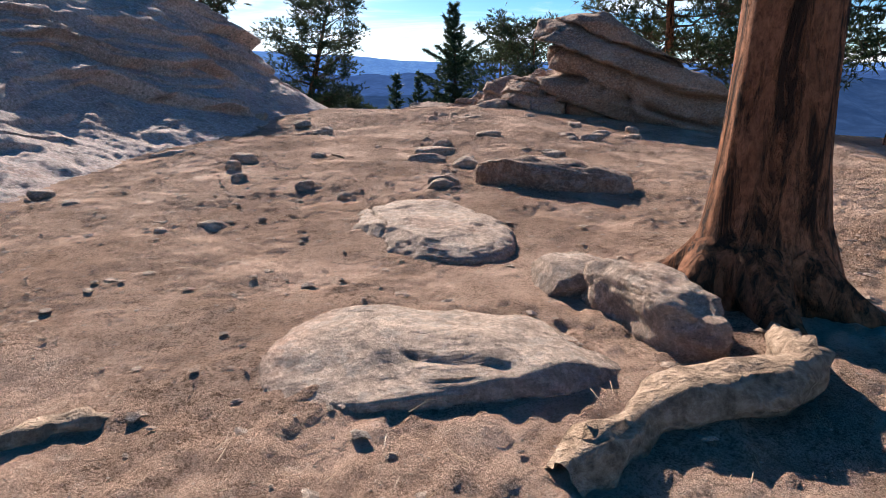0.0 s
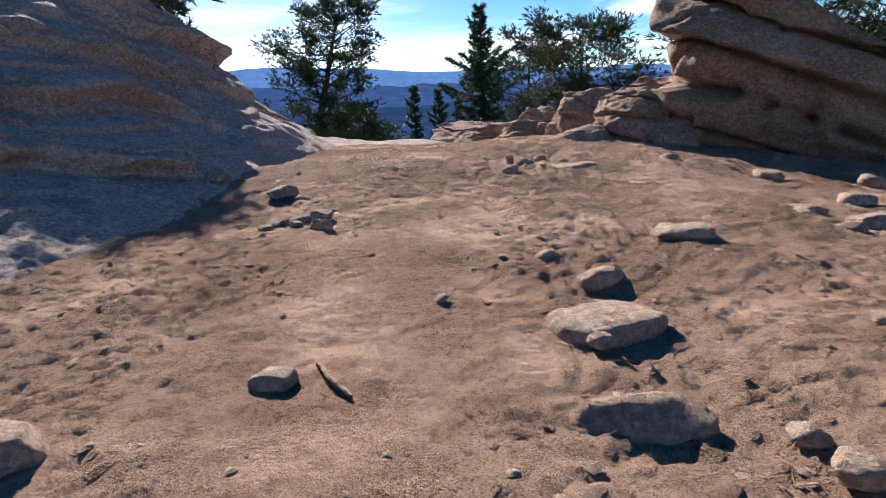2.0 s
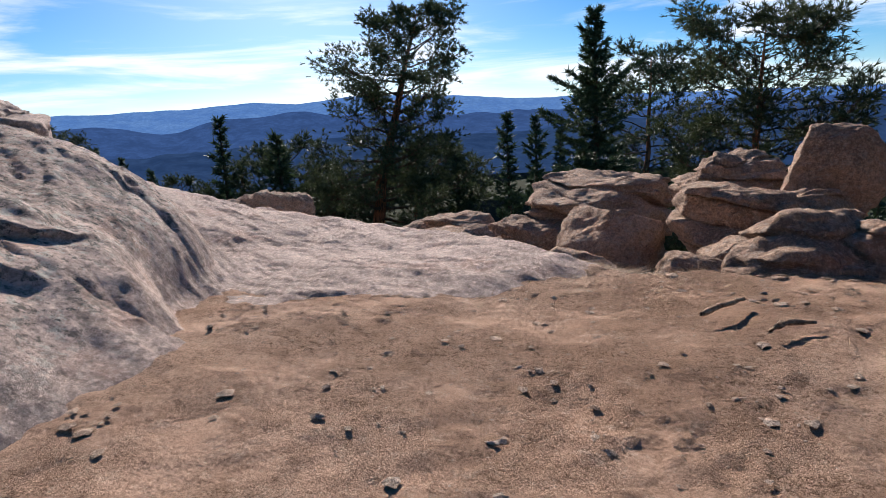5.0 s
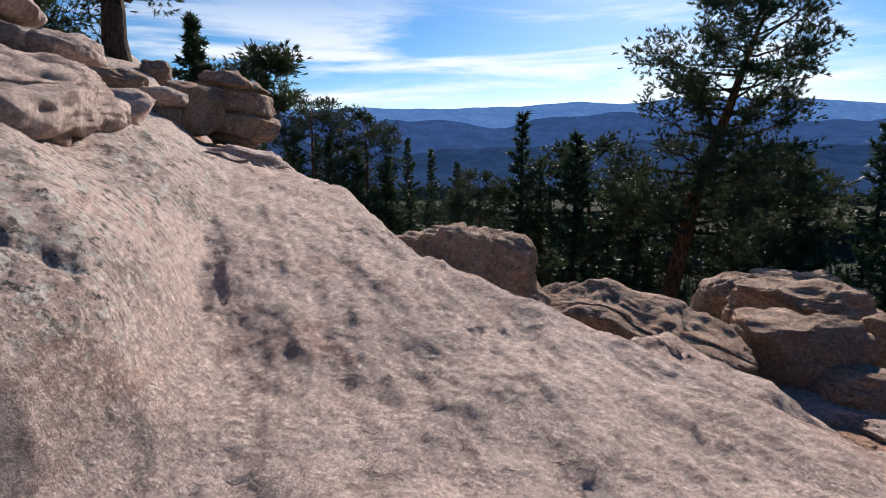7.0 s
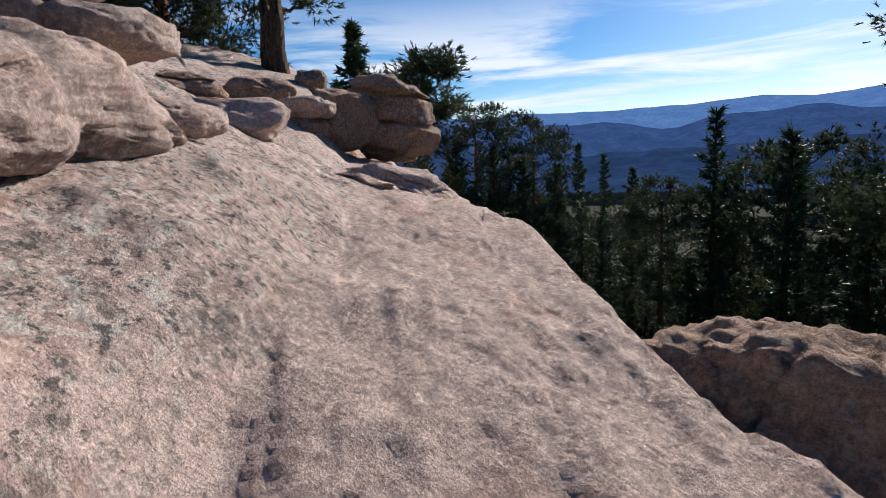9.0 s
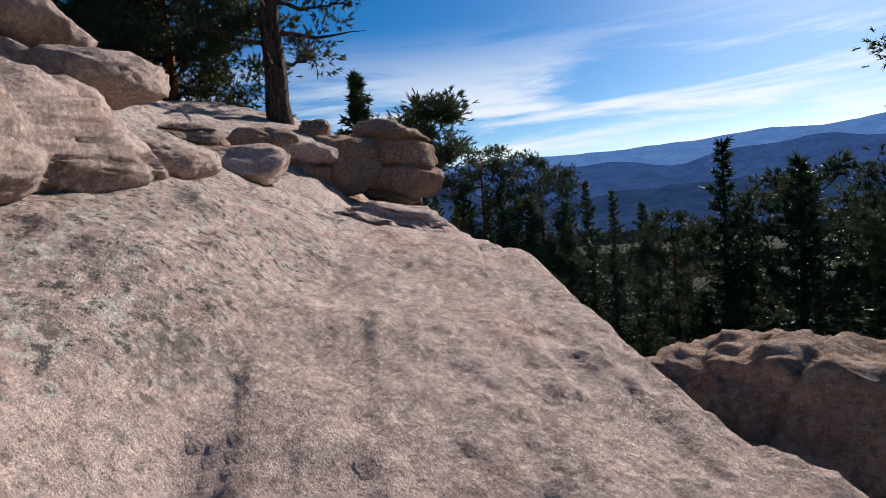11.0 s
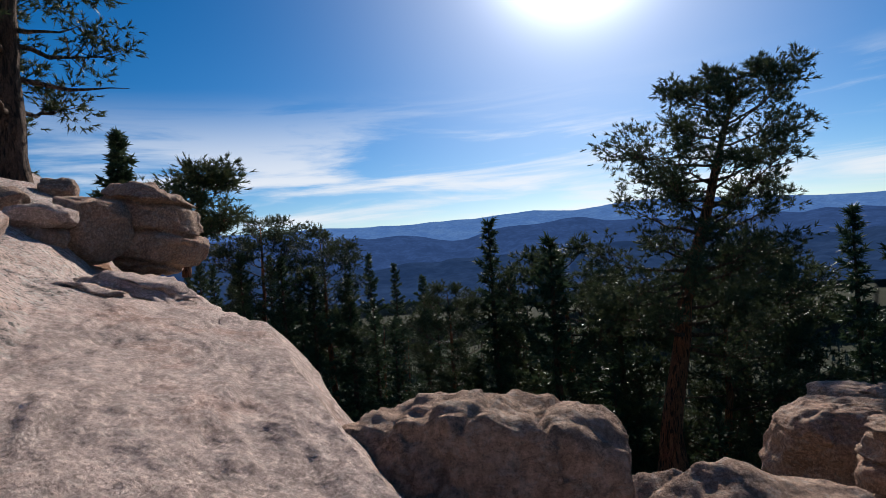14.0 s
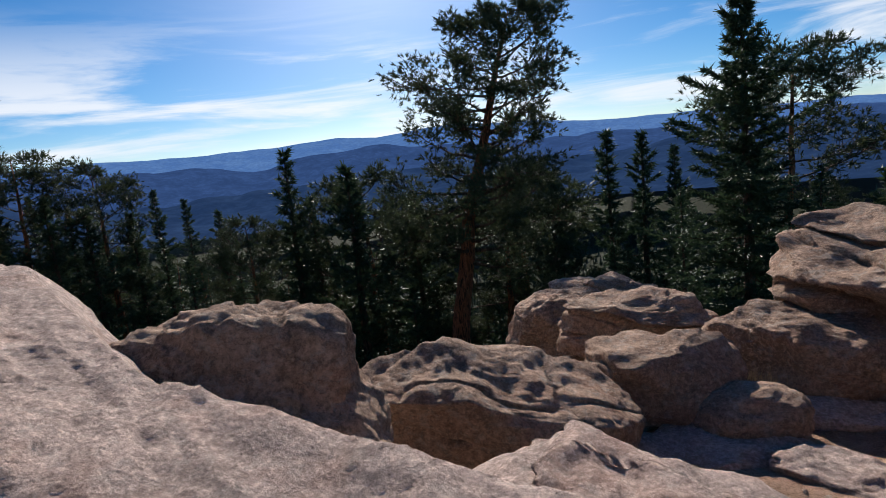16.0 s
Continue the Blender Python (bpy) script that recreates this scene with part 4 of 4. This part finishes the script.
def conifer(name, seed, height, radius, crown_from, kind, trunk_r, bend=(0, 0), density=1.0, blades=12, label="", bare=0.0, mat=None, bark_mat=None, split=True, coarse=False):
    """kind 'pine': open crown of tufted limbs. kind 'fir': dense narrow cone. A trunk, a branch and a crown mesh."""
    rng = np.random.default_rng(seed)
    hub = new(name)
    tz = np.linspace(0, 1, 16)
    wob = np.cumsum(rng.normal(0, 0.012 * height / 16 * 4, (16, 2)), 0) * (1 if kind == "pine" else 0.3)
    tp = np.stack([bend[0] * tz ** 1.3 + wob[:, 0], bend[1] * tz ** 1.3 + wob[:, 1], tz * height], -1)
    tp[:, :2] -= tp[0, :2]
    tr = trunk_r * (1 - tz) ** 0.8 + 0.012 + trunk_r * 0.5 * np.exp(-tz * height / 0.35)
    tp2 = tp.copy()
    tp2[0, 2] = -0.5
    v, f = tube(tp2, tr, 12)
    link_mesh("trunk", raw_mesh("trunk", v, f), bark_mat or (BARK if kind == "pine" else BARK_DARK), hub)
    wood, cs, axs = Soup(), [], []
    n = int((46 if kind == "pine" else 90) * density)
    for k in range(n):
        h = crown_from + (1 - crown_from) * (k + rng.uniform(0, 1)) / n
        h = min(h, 0.985)
        at = np.array([np.interp(h, tz, tp[:, i]) for i in range(3)])
        a = k * 2.4 + rng.uniform(-0.5, 0.5)
        u = (h - crown_from) / (1 - crown_from)
        if kind == "pine":
            reach = radius * float(np.interp(u, (0, 0.3, 0.6, 0.8, 0.92, 1), (0.8, 0.95, 1.0, 0.9, 0.5, 0.2))) * rng.uniform(0.5, 1.1)
            el = rng.uniform(-0.25, 0.30) + 0.25 * u
            way = np.array([math.cos(a) * math.cos(el), math.sin(a) * math.cos(el), math.sin(el)])
            p = limb(at, way, reach, rng, 0.15 * (1 - u), 0.16, 8, 0.16)
        else:
            reach = radius * (1 - u) ** 0.75 * rng.uniform(0.25, 1.25) * (0.8 + 0.35 * math.sin(k * 0.37 + seed)) + 0.10
            el = -0.25 + 0.75 * u
            way = np.array([math.cos(a) * math.cos(el), math.sin(a) * math.cos(el), math.sin(el)])
            p = limb(at, way, reach, rng, 0.10, 0.20, 6, 0.05)
        if split:
            wood = Soup()
        r0 = max(0.012, trunk_r * (0.26 if kind == "pine" else 0.14) * (1 - 0.6 * u))
        if not coarse:
            wood.add(*tube(p, np.linspace(r0, 0.006, len(p)), 5 if split else 4))
        if rng.uniform() < bare * (1 - u):
            if split:
                link_mesh("branch", wood.mesh("branch"), bark_mat or BARK_DARK, hub)
            continue
        if kind == "pine":
            for q in range(2 + int(reach * 2) if coarse else 6 + int(reach * 5.0)):
                s = rng.uniform(0.3, 1.0) ** 0.6
                o = np.array([np.interp(s, np.linspace(0, 1, len(p)), p[:, i]) for i in range(3)])
                b = way * 0.7 + rng.normal(0, 0.55, 3) + np.array([0, 0, 0.25])
                b /= np.linalg.norm(b)
                tl = reach * rng.uniform(0.12, 0.32) + 0.08
                tw = limb(o, b, tl, rng, 0, 0.25, 4, 0.1)
                if not coarse:
                    wood.add(*tube(tw, np.linspace(0.016, 0.005, 4), 3))
                for e in range(5 if coarse else 8):
                    off = rng.normal(0, 1, 3) * (0.17, 0.17, 0.10)
                    cs.append(tw[-1] + off)
                    axs.append(b * 0.4 + off * 4.5 + np.array([0, 0, 0.3]))
        else:
            m = 2 + int(reach * 3.2) if coarse else 3 + int(reach * 9)
            for s in np.linspace(0.12, 1, m):
                o = np.array([np.interp(s, np.linspace(0, 1, len(p)), p[:, i]) for i in range(3)])
                side = np.array([-math.sin(a), math.cos(a), 0.0])
                wd = reach * 0.34 * (1.05 - s) + 0.06
                for q in (-1, 0, 1):
                    cs.append(o + side * q * wd * rng.uniform(0.4, 1.0) + np.array([0, 0, rng.normal(0, 0.03)]) - np.array([0, 0, 0.05 * abs(q)]))
                    axs.append(way * 0.8 + side * q * 0.7)
        if split:
            link_mesh("branch", wood.mesh("branch"), bark_mat or BARK_DARK, hub)
    if not split and wood.n:
        tagged(link_mesh("branchwork", wood.mesh("branchwork"), bark_mat or BARK_DARK, hub), kind="stuff")
    cs, axs = np.array(cs), np.array(axs)
    if kind == "pine":
        v, f = tufts(cs, axs, rng, blades, 0.21, 0.027 if coarse else 0.0145, 0.5)
    else:
        v, f = tufts(cs, axs, rng, 2 if coarse else blades, (0.42 if coarse else 0.20) + 0.008 * height, 0.075 if coarse else 0.034, 0.45)
    link_mesh("crown", raw_mesh("crown", v, f, False), mat or (NEEDLE if kind == "pine" else NEEDLE_FIR), hub)
    return tagged(hub, label, "tree")


def stand(ob, x, y, turn=0.0, scale=1.0, sink=0.0, z=None):
    ob.matrix_world = pose(x, y, (float(dirt_z(x, y)) if z is None else z) - sink, 0, 0, turn) @ Matrix.Scale(scale, 4)
    return ob


# the trunk beside the trail
def big_trunk():
    hub = new("ponderosa_tree")
    tz = np.linspace(0, 1, 40)
    h = 9.0
    pts = np.stack([0.10 * tz + 0.05 * np.sin(tz * 5), 0.05 * np.sin(tz * 4), tz * h - 0.15], -1)
    sides = 40
    v, f = tube(pts, np.full(40, 1.0), sides)
    a = np.tile(np.arange(sides) / sides * 2 * np.pi, 40)
    z = v[:, 2]
    c = np.repeat(pts, sides, 0)
    r = 0.185 * (1 - 0.06 * z) + 0.13 * np.exp(-np.clip(z, 0, 9) / 0.28) * (1 + 0.35 * np.cos(3 * a + 0.6)) + 0.010 * fbm(np.cos(a) * 3.5, np.sin(a) * 3.5, z * 1.1, 8, 4)
    v = c + (v - c) * r[:, None]
    link_mesh("trunk", raw_mesh("trunk", v, f), BARK, hub)
    rng = np.random.default_rng(12)
    cs, axs = [], []
    for k in range(26):
        at = np.array([0.1, 0, rng.uniform(3.6, 8.6)])
        al = rng.uniform(0, 6.28)
        way = np.array([math.cos(al), math.sin(al), 0.25])
        p = limb(at, way, rng.uniform(1.0, 2.2), rng, 0.1, 0.2)
        wood = Soup()
        wood.add(*tube(p, np.linspace(0.04, 0.008, len(p)), 6))
        link_mesh("branch", wood.mesh("branch"), BARK, hub)
        for s in np.linspace(0.4, 1, 14):
            cs.append(np.array([np.interp(s, np.linspace(0, 1, len(p)), p[:, i]) for i in range(3)]) + rng.normal(0, 0.16, 3))
            axs.append(way)
    v, f = tufts(np.array(cs), np.array(axs), rng, 16, 0.22, 0.012, 0.6)
    link_mesh("crown", raw_mesh("crown", v, f, False), NEEDLE, hub)
    root = Soup()
    for ang, ln in ((200, 0.9), (250, 0.75), (300, 0.8), (20, 0.6), (110, 0.7)):
        t = np.linspace(0, 1, 7)
        p = np.stack([np.cos(radians(ang) + 0.3 * t) * (0.16 + ln * t * 0.5), np.sin(radians(ang) + 0.3 * t) * (0.16 + ln * t * 0.5), 0.16 * (1 - t) ** 2 - 0.05 * t], -1)
        root.add(*tube(p, 0.10 * (1 - t) + 0.03, 8))
    link_mesh("root_flare", root.mesh("root_flare"), BARK, hub)
    return tagged(hub, "large ponderosa pine with flaky reddish brown bark", "tree")


stand(big_trunk(), 1.22, 2.32, 0)


def gnarled(name, path, thick, seed, label, cat):
    """A worn, knotted length of root or fallen branch along a line of a few points."""
    t = np.linspace(0, 1, 40)
    p = np.stack([np.interp(t, np.linspace(0, 1, len(path)), [q[i] for q in path]) for i in range(3)], -1)
    for k in range(3):
        p[1:-1] = (p[:-2] + p[1:-1] * 2 + p[2:]) / 4
    p[:, :2] += 0.35 * thick * np.stack([vnoise(t * 7, 0, 0, seed), vnoise(t * 7, 5, 0, seed)], -1)
    r = thick * (0.55 + 0.45 * np.sin(np.pi * np.clip(t * 0.9 + 0.08, 0, 1))) * (1 + 0.32 * vnoise(t * 9, 0, 0, seed + 2))
    v, f = tube(p, r, 18)
    c = np.repeat(p, 18, 0)
    a = np.tile(np.arange(18) / 18 * 2 * np.pi, 40)
    tt = np.repeat(t, 18)
    ridge_n = 0.34 * fbm(np.cos(a) * 2.2, np.sin(a) * 2.2, tt * 6, seed + 4, 4, 0.65)
    v = c + (v - c) * (1 + ridge_n)[:, None]
    return tagged(link_mesh(name, raw_mesh(name, v, f), ROOTWOOD), label, cat)


gnarled("exposed_root", ((0.22, 1.12, 0.03), (0.42, 1.28, 0.07), (0.66, 1.40, 0.08), (0.88, 1.47, 0.09), (1.05, 1.62, 0.07), (1.12, 1.95, 0.02)), 0.075, 4, "gnarled bare tree root worn pale across the trail", "root")
gnarled("exposed_root", ((-1.35, 1.28, 0.0), (-1.15, 1.32, 0.03), (-1.0, 1.40, 0.03), (-0.86, 1.46, -0.01)), 0.035, 9, "thin tree root showing through the soil", "root")
STICKS = "dead sticks lying on the dirt"
for k, (pts, th) in enumerate((((((-0.62, 15.0, 0.27), (-0.5, 15.1, 0.28), (-0.38, 15.25, 0.26))), 0.014), ((((-0.42, 14.75, 0.28), (-0.35, 14.85, 0.28), (-0.2, 14.9, 0.27))), 0.012), ((((-1.32, 6.75, 0.12), (-1.25, 6.62, 0.13), (-1.15, 6.5, 0.12))), 0.011))):
    tagged(gnarled("stick", pts, th, 30 + k, "short dead grey-brown stick lying on the dirt", "stick"), group=STICKS)

# named trees of the view
stand(conifer("ponderosa_tree", 301, 12.7, 2.95, 0.30, "pine", 0.36, (2.7, 1.6), 1.35, 15, "tall open-crowned ponderosa pine with a leaning trunk"), -9.7, 37.8, 0, 1.0, z=-6.7)
stand(conifer("fir_tree", 302, 13.2, 4.4, 0.08, "fir", 0.22, (0, 0), 1.35, 6, "tall ragged dark green fir below the crest"), 0.47, 39.6, 0, 1.0)
stand(conifer("pine_tree", 303, 8.7, 2.5, 0.45, "pine", 0.18, (-0.6, 0.3), 0.9, 11, "dark pine with tufted spreading branches behind boulders"), 4.1, 30.8, 120, 1.0)
stand(conifer("pine_tree", 304, 8.0, 3.0, 0.28, "pine", 0.18, (0.4, 0.0), 1.0, 11, "green pine rising behind the tilted block"), 6.8, 19.0, 200, 1.0)
stand(conifer("pine_tree", 305, 8.5, 3.2, 0.22, "pine", 0.18, (0.0, 0.4), 1.0, 11, "dense green pine behind the tilted block"), 9.8, 19.5, 30, 1.0)
stand(conifer("pine_tree", 306, 8.0, 2.6, 0.20, "pine", 0.17, (0.2, 0.2), 1.0, 11, "dark pine shading the block beside the trail"), 8.4, 11.4, 75, 1.0)
stand(conifer("pine_tree", 307, 8.6, 2.9, 0.22, "pine", 0.30, (-0.3, 0.3), 0.62, 14, "old pine with bare twisted limbs on the rocky ridge", 0.45, None, BARK_DARK), -17.8, 22.25, 0, 1.0)
stand(conifer("pine_tree", 308, 7.0, 3.2, 0.03, "pine", 0.2, (0.3, 0.0), 2.1, 13, "bushy dark pine on the rocky ridge"), -21.3, 20.6, 60, 1.0)
stand(conifer("pine_tree", 309, 9.2, 3.4, 0.03, "pine", 0.2, (0.3, 0.0), 2.1, 13, "bushy dark pine behind the stacked boulders"), -23.0, 18.2, 160, 1.0)
stand(conifer("pine_tree", 314, 9.0, 3.2, 0.06, "pine", 0.2, (0.3, 0.0), 1.2, 11, "bushy dark pine at the back of the ridge"), -25.5, 15.6, 160, 1.0)
stand(conifer("fir_tree", 310, 2.6, 0.75, 0.05, "fir", 0.07, (0, 0), 0.5, 5, "small young fir among ridge boulders"), -20.4, 25.6, 0, 1.0, z=2.2)
stand(conifer("pine_tree", 311, 2.2, 1.3, 0.15, "pine", 0.08, (0.9, 0.3), 0.6, 11, "small wind-bent pine at the ridge end"), -19.5, 26.8, 0, 1.0, z=1.2)
stand(conifer("pine_tree", 315, 2.4, 0.75, 0.30, "pine", 0.08, (0.2, 0.1), 0.38, 9, "small dark pine growing on top of the outcrop"), -6.1, 15.5, 0, 1.0, z=surface_z(-6.1, 15.5) - 0.1)

# firs of the slope below, from a few models
fir_models = [conifer("fir_tree", 320 + k, (13.0, 15.0, 11.0)[k], (2.2, 2.3, 2.4)[k], 0.08, "fir", 0.2, (0, 0), (1.0, 1.1, 0.9)[k], 4, "tall dark green fir on the forested slope", mat=NEEDLE_FIR, split=False) for k in range(3)]
fir_models.append(conifer("pine_tree", 330, 11.0, 2.6, 0.25, "pine", 0.2, (0.4, 0.2), 1.0, 12, "dark pine on the forested slope", split=False))


light_models = [conifer("fir_tree", 340 + k, (13.0, 15.0, 11.0)[k], (2.1, 2.2, 2.4)[k], 0.06, "fir", 0.2, (0, 0), 0.75, 3, "dark green fir in the dense slope forest", mat=NEEDLE_FIR, split=False, coarse=True) for k in range(3)]
light_models.append(conifer("pine_tree", 350, 11.0, 2.6, 0.2, "pine", 0.2, (0.4, 0.2), 0.8, 8, "dark pine in the dense slope forest", split=False, coarse=True))


def place_az(az, dist, top_el, model, base_h, x0=-3.6, y0=17.4, eye=1.05):
    """A tree at an azimuth (degrees left of +y) whose tip stands at the given elevation."""
    x, y = x0 - math.sin(radians(az)) * dist, y0 + math.cos(radians(az)) * dist
    gz = float(dirt_z(x, y))
    top = eye + dist * math.tan(radians(top_el))
    return x, y, gz, (top - gz) / base_h


HEIGHTS = (13.0, 15.0, 11.0, 11.0)
used = {}


def plant(model, x, y, gz, s, turn):
    m = pose(x, y, gz - 0.2, 0, 0, turn)
    if model.name not in used:
        used[model.name] = True
        model.matrix_world = m @ Matrix.Scale(s, 4)
        tagged(model, group="trees of the forested slope")
        return
    ob = copy_thing(model, m)
    ob.scale = (s, s, s)


NAMED = ((32.0, 30, 2.7, 0), (26.2, 27, 0.6, 2), (53.5, 24, 3.9, 3), (47.3, 27, 2.2, 3), (55.0, 22, 1.2, 2), (51.5, 23, 0.6, 2), (52.5, 30, 0.8, 1), (48.8, 24, -0.6, 2), (58.5, 26, 0.8, 2), (43.5, 30, 0.2, 0), (41.2, 33, -0.9, 1), (57.5, 34, 0.2, 2), (59.5, 30, 0.6, 0),
         (1.8, 42, 1.2, 1), (-1.2, 40, 0.6, 2), (-12.5, 34, 6.0, 3), (38.5, 38, -2.4, 2), (30.0, 33, -2.2, 0), (23.5, 30, -1.6, 3), (20.5, 33, -2.6, 2), (10.5, 36, -2.2, 3), (7.0, 34, -2.0, 2), (13.0, 30, -3.0, 3),
         (-4.0, 37, -0.8, 0), (36.0, 30, -4.0, 3), (45.5, 26, -1.5, 2), (50.0, 25, -1.0, 1), (55.5, 27, 0.3, 0))
for i, (az, dist, el, k) in enumerate(NAMED):
    x, y, gz, s = place_az(az, dist, el, None, HEIGHTS[k])
    plant(fir_models[k], x, y, gz, s, 50 * i)
rf = random.Random(44)
for i in range(230):
    az, dist = rf.uniform(-32, 68), 27 * (100 / 27) ** rf.uniform(0, 1)
    k = rf.choice((0, 1, 2, 2, 3))
    x, y, gz, s = place_az(az, dist, 0, None, HEIGHTS[k])
    top_lim = -1.8 - 0.05 * max(0, 60 - dist) - rf.uniform(0, 3)
    s = min(rf.uniform(0.6, 1.05), max(0.25, (1.05 + dist * math.tan(radians(top_lim)) - gz) / HEIGHTS[k]))
    plant(light_models[k], x, y, gz, s, rf.uniform(0, 360))


def far_forest(name, count, r0, r1, seed, label):
    rng = np.random.default_rng(seed)
    az, dist = np.radians(rng.uniform(-48, 78, count)), r0 * (r1 / r0) ** rng.uniform(0, 1, count)
    x, y = -3.6 - np.sin(az) * dist, 17.4 + np.cos(az) * dist
    z = dirt_z(x, y) + 1.5 * fbm(x * 0.03, y * 0.03, 0, 8, 3)
    h, w = rng.uniform(6, 12, count), rng.uniform(1.2, 2.2, count)
    tiers, sides = 5, 6
    vs, fs = [], []
    base = 0
    for t in range(tiers):
        a = np.linspace(0, 2 * np.pi, sides, endpoint=False)[None] + rng.uniform(0, 6, (count, 1))
        rr = (w * (1 - t / tiers) ** 0.9)[:, None] * rng.uniform(0.55, 1.2, (count, sides))
        zz = (z + h * (0.08 + 0.9 * t / tiers))[:, None] - rng.uniform(0, 0.08, (count, sides)) * h[:, None]
        ring = np.stack([x[:, None] + rr * np.cos(a), y[:, None] + rr * np.sin(a), zz], -1)
        tip = np.stack([x, y, z + h * min(1.0, 0.08 + 0.9 * (t + 1.35) / tiers)], -1)[:, None]
        v = np.concatenate([ring, tip], 1)
        i = np.arange(sides)
        f = np.stack([i, (i + 1) % sides, np.full(sides, sides)], -1)
        vs.append(v.reshape(-1, 3))
        fs.append(((np.arange(count) * (sides + 1))[:, None, None] + f[None]).reshape(-1, 3) + base)
        base += count * (sides + 1)
    tagged(link_mesh(name, raw_mesh(name, np.concatenate(vs), np.concatenate(fs), False), NEEDLE_FAR), label, "forest", kind="stuff")


far_forest("far_forest", 11000, 62, 900, 9, "dense dark conifer forest filling the valley")


# ---------- mountains ----------
def ridge(name, dist, az_el, rough, seed, material, label):
    az = np.linspace(-75, 110, 500)
    prof = np.interp(az, [a for a, e in az_el], [e for a, e in az_el])
    prof = prof + rough * (fbm(az * 0.25, 0 * az, 0, seed, 4, 0.5))
    rows = []
    for k, t in enumerate(np.linspace(0, 1, 24)):
        d = dist * (0.62 + 0.38 * t)
        top = 1.0 + dist * np.tan(np.radians(prof))
        low = -0.055 * dist
        z = low + (top - low) * t ** 1.15 + (1 - t) * t * 4 * 0.010 * dist * fbm(az * 0.22, np.full_like(az, t * 3), 0, seed + 5, 4)
        rows.append(np.stack([-3.6 - np.sin(np.radians(az)) * d, 17.4 + np.cos(np.radians(az)) * d, z], -1))
    v = np.concatenate(rows)
    tagged(link_mesh(name, raw_mesh(name, v, grid_faces(500, 24)), material), label, "mountain", kind="structure")


# Each ridge carries the blue haze of its distance as emitted colour.
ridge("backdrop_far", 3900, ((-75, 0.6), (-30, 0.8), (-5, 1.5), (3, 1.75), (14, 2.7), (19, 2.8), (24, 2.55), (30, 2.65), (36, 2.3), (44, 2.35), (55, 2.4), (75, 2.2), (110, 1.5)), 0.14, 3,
      haze_glow_mat("far_haze", (0.07, 0.16, 0.40), (0.10, 0.205, 0.45), 0.72), "distant blue hazy mountain ridge under the sky")
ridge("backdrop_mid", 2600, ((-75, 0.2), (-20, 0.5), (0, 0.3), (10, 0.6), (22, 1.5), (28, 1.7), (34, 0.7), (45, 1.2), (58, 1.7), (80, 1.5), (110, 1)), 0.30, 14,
      haze_glow_mat("mid_haze", (0.026, 0.059, 0.165), (0.036, 0.08, 0.22), 0.72), "dark blue wooded ridge in the middle distance")
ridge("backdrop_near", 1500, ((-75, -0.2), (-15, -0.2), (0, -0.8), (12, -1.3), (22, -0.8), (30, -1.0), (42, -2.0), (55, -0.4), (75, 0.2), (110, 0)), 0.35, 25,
      haze_glow_mat("near_haze", (0.011, 0.028, 0.078), (0.02, 0.044, 0.11), 0.85), "dark forested hillside across the valley")
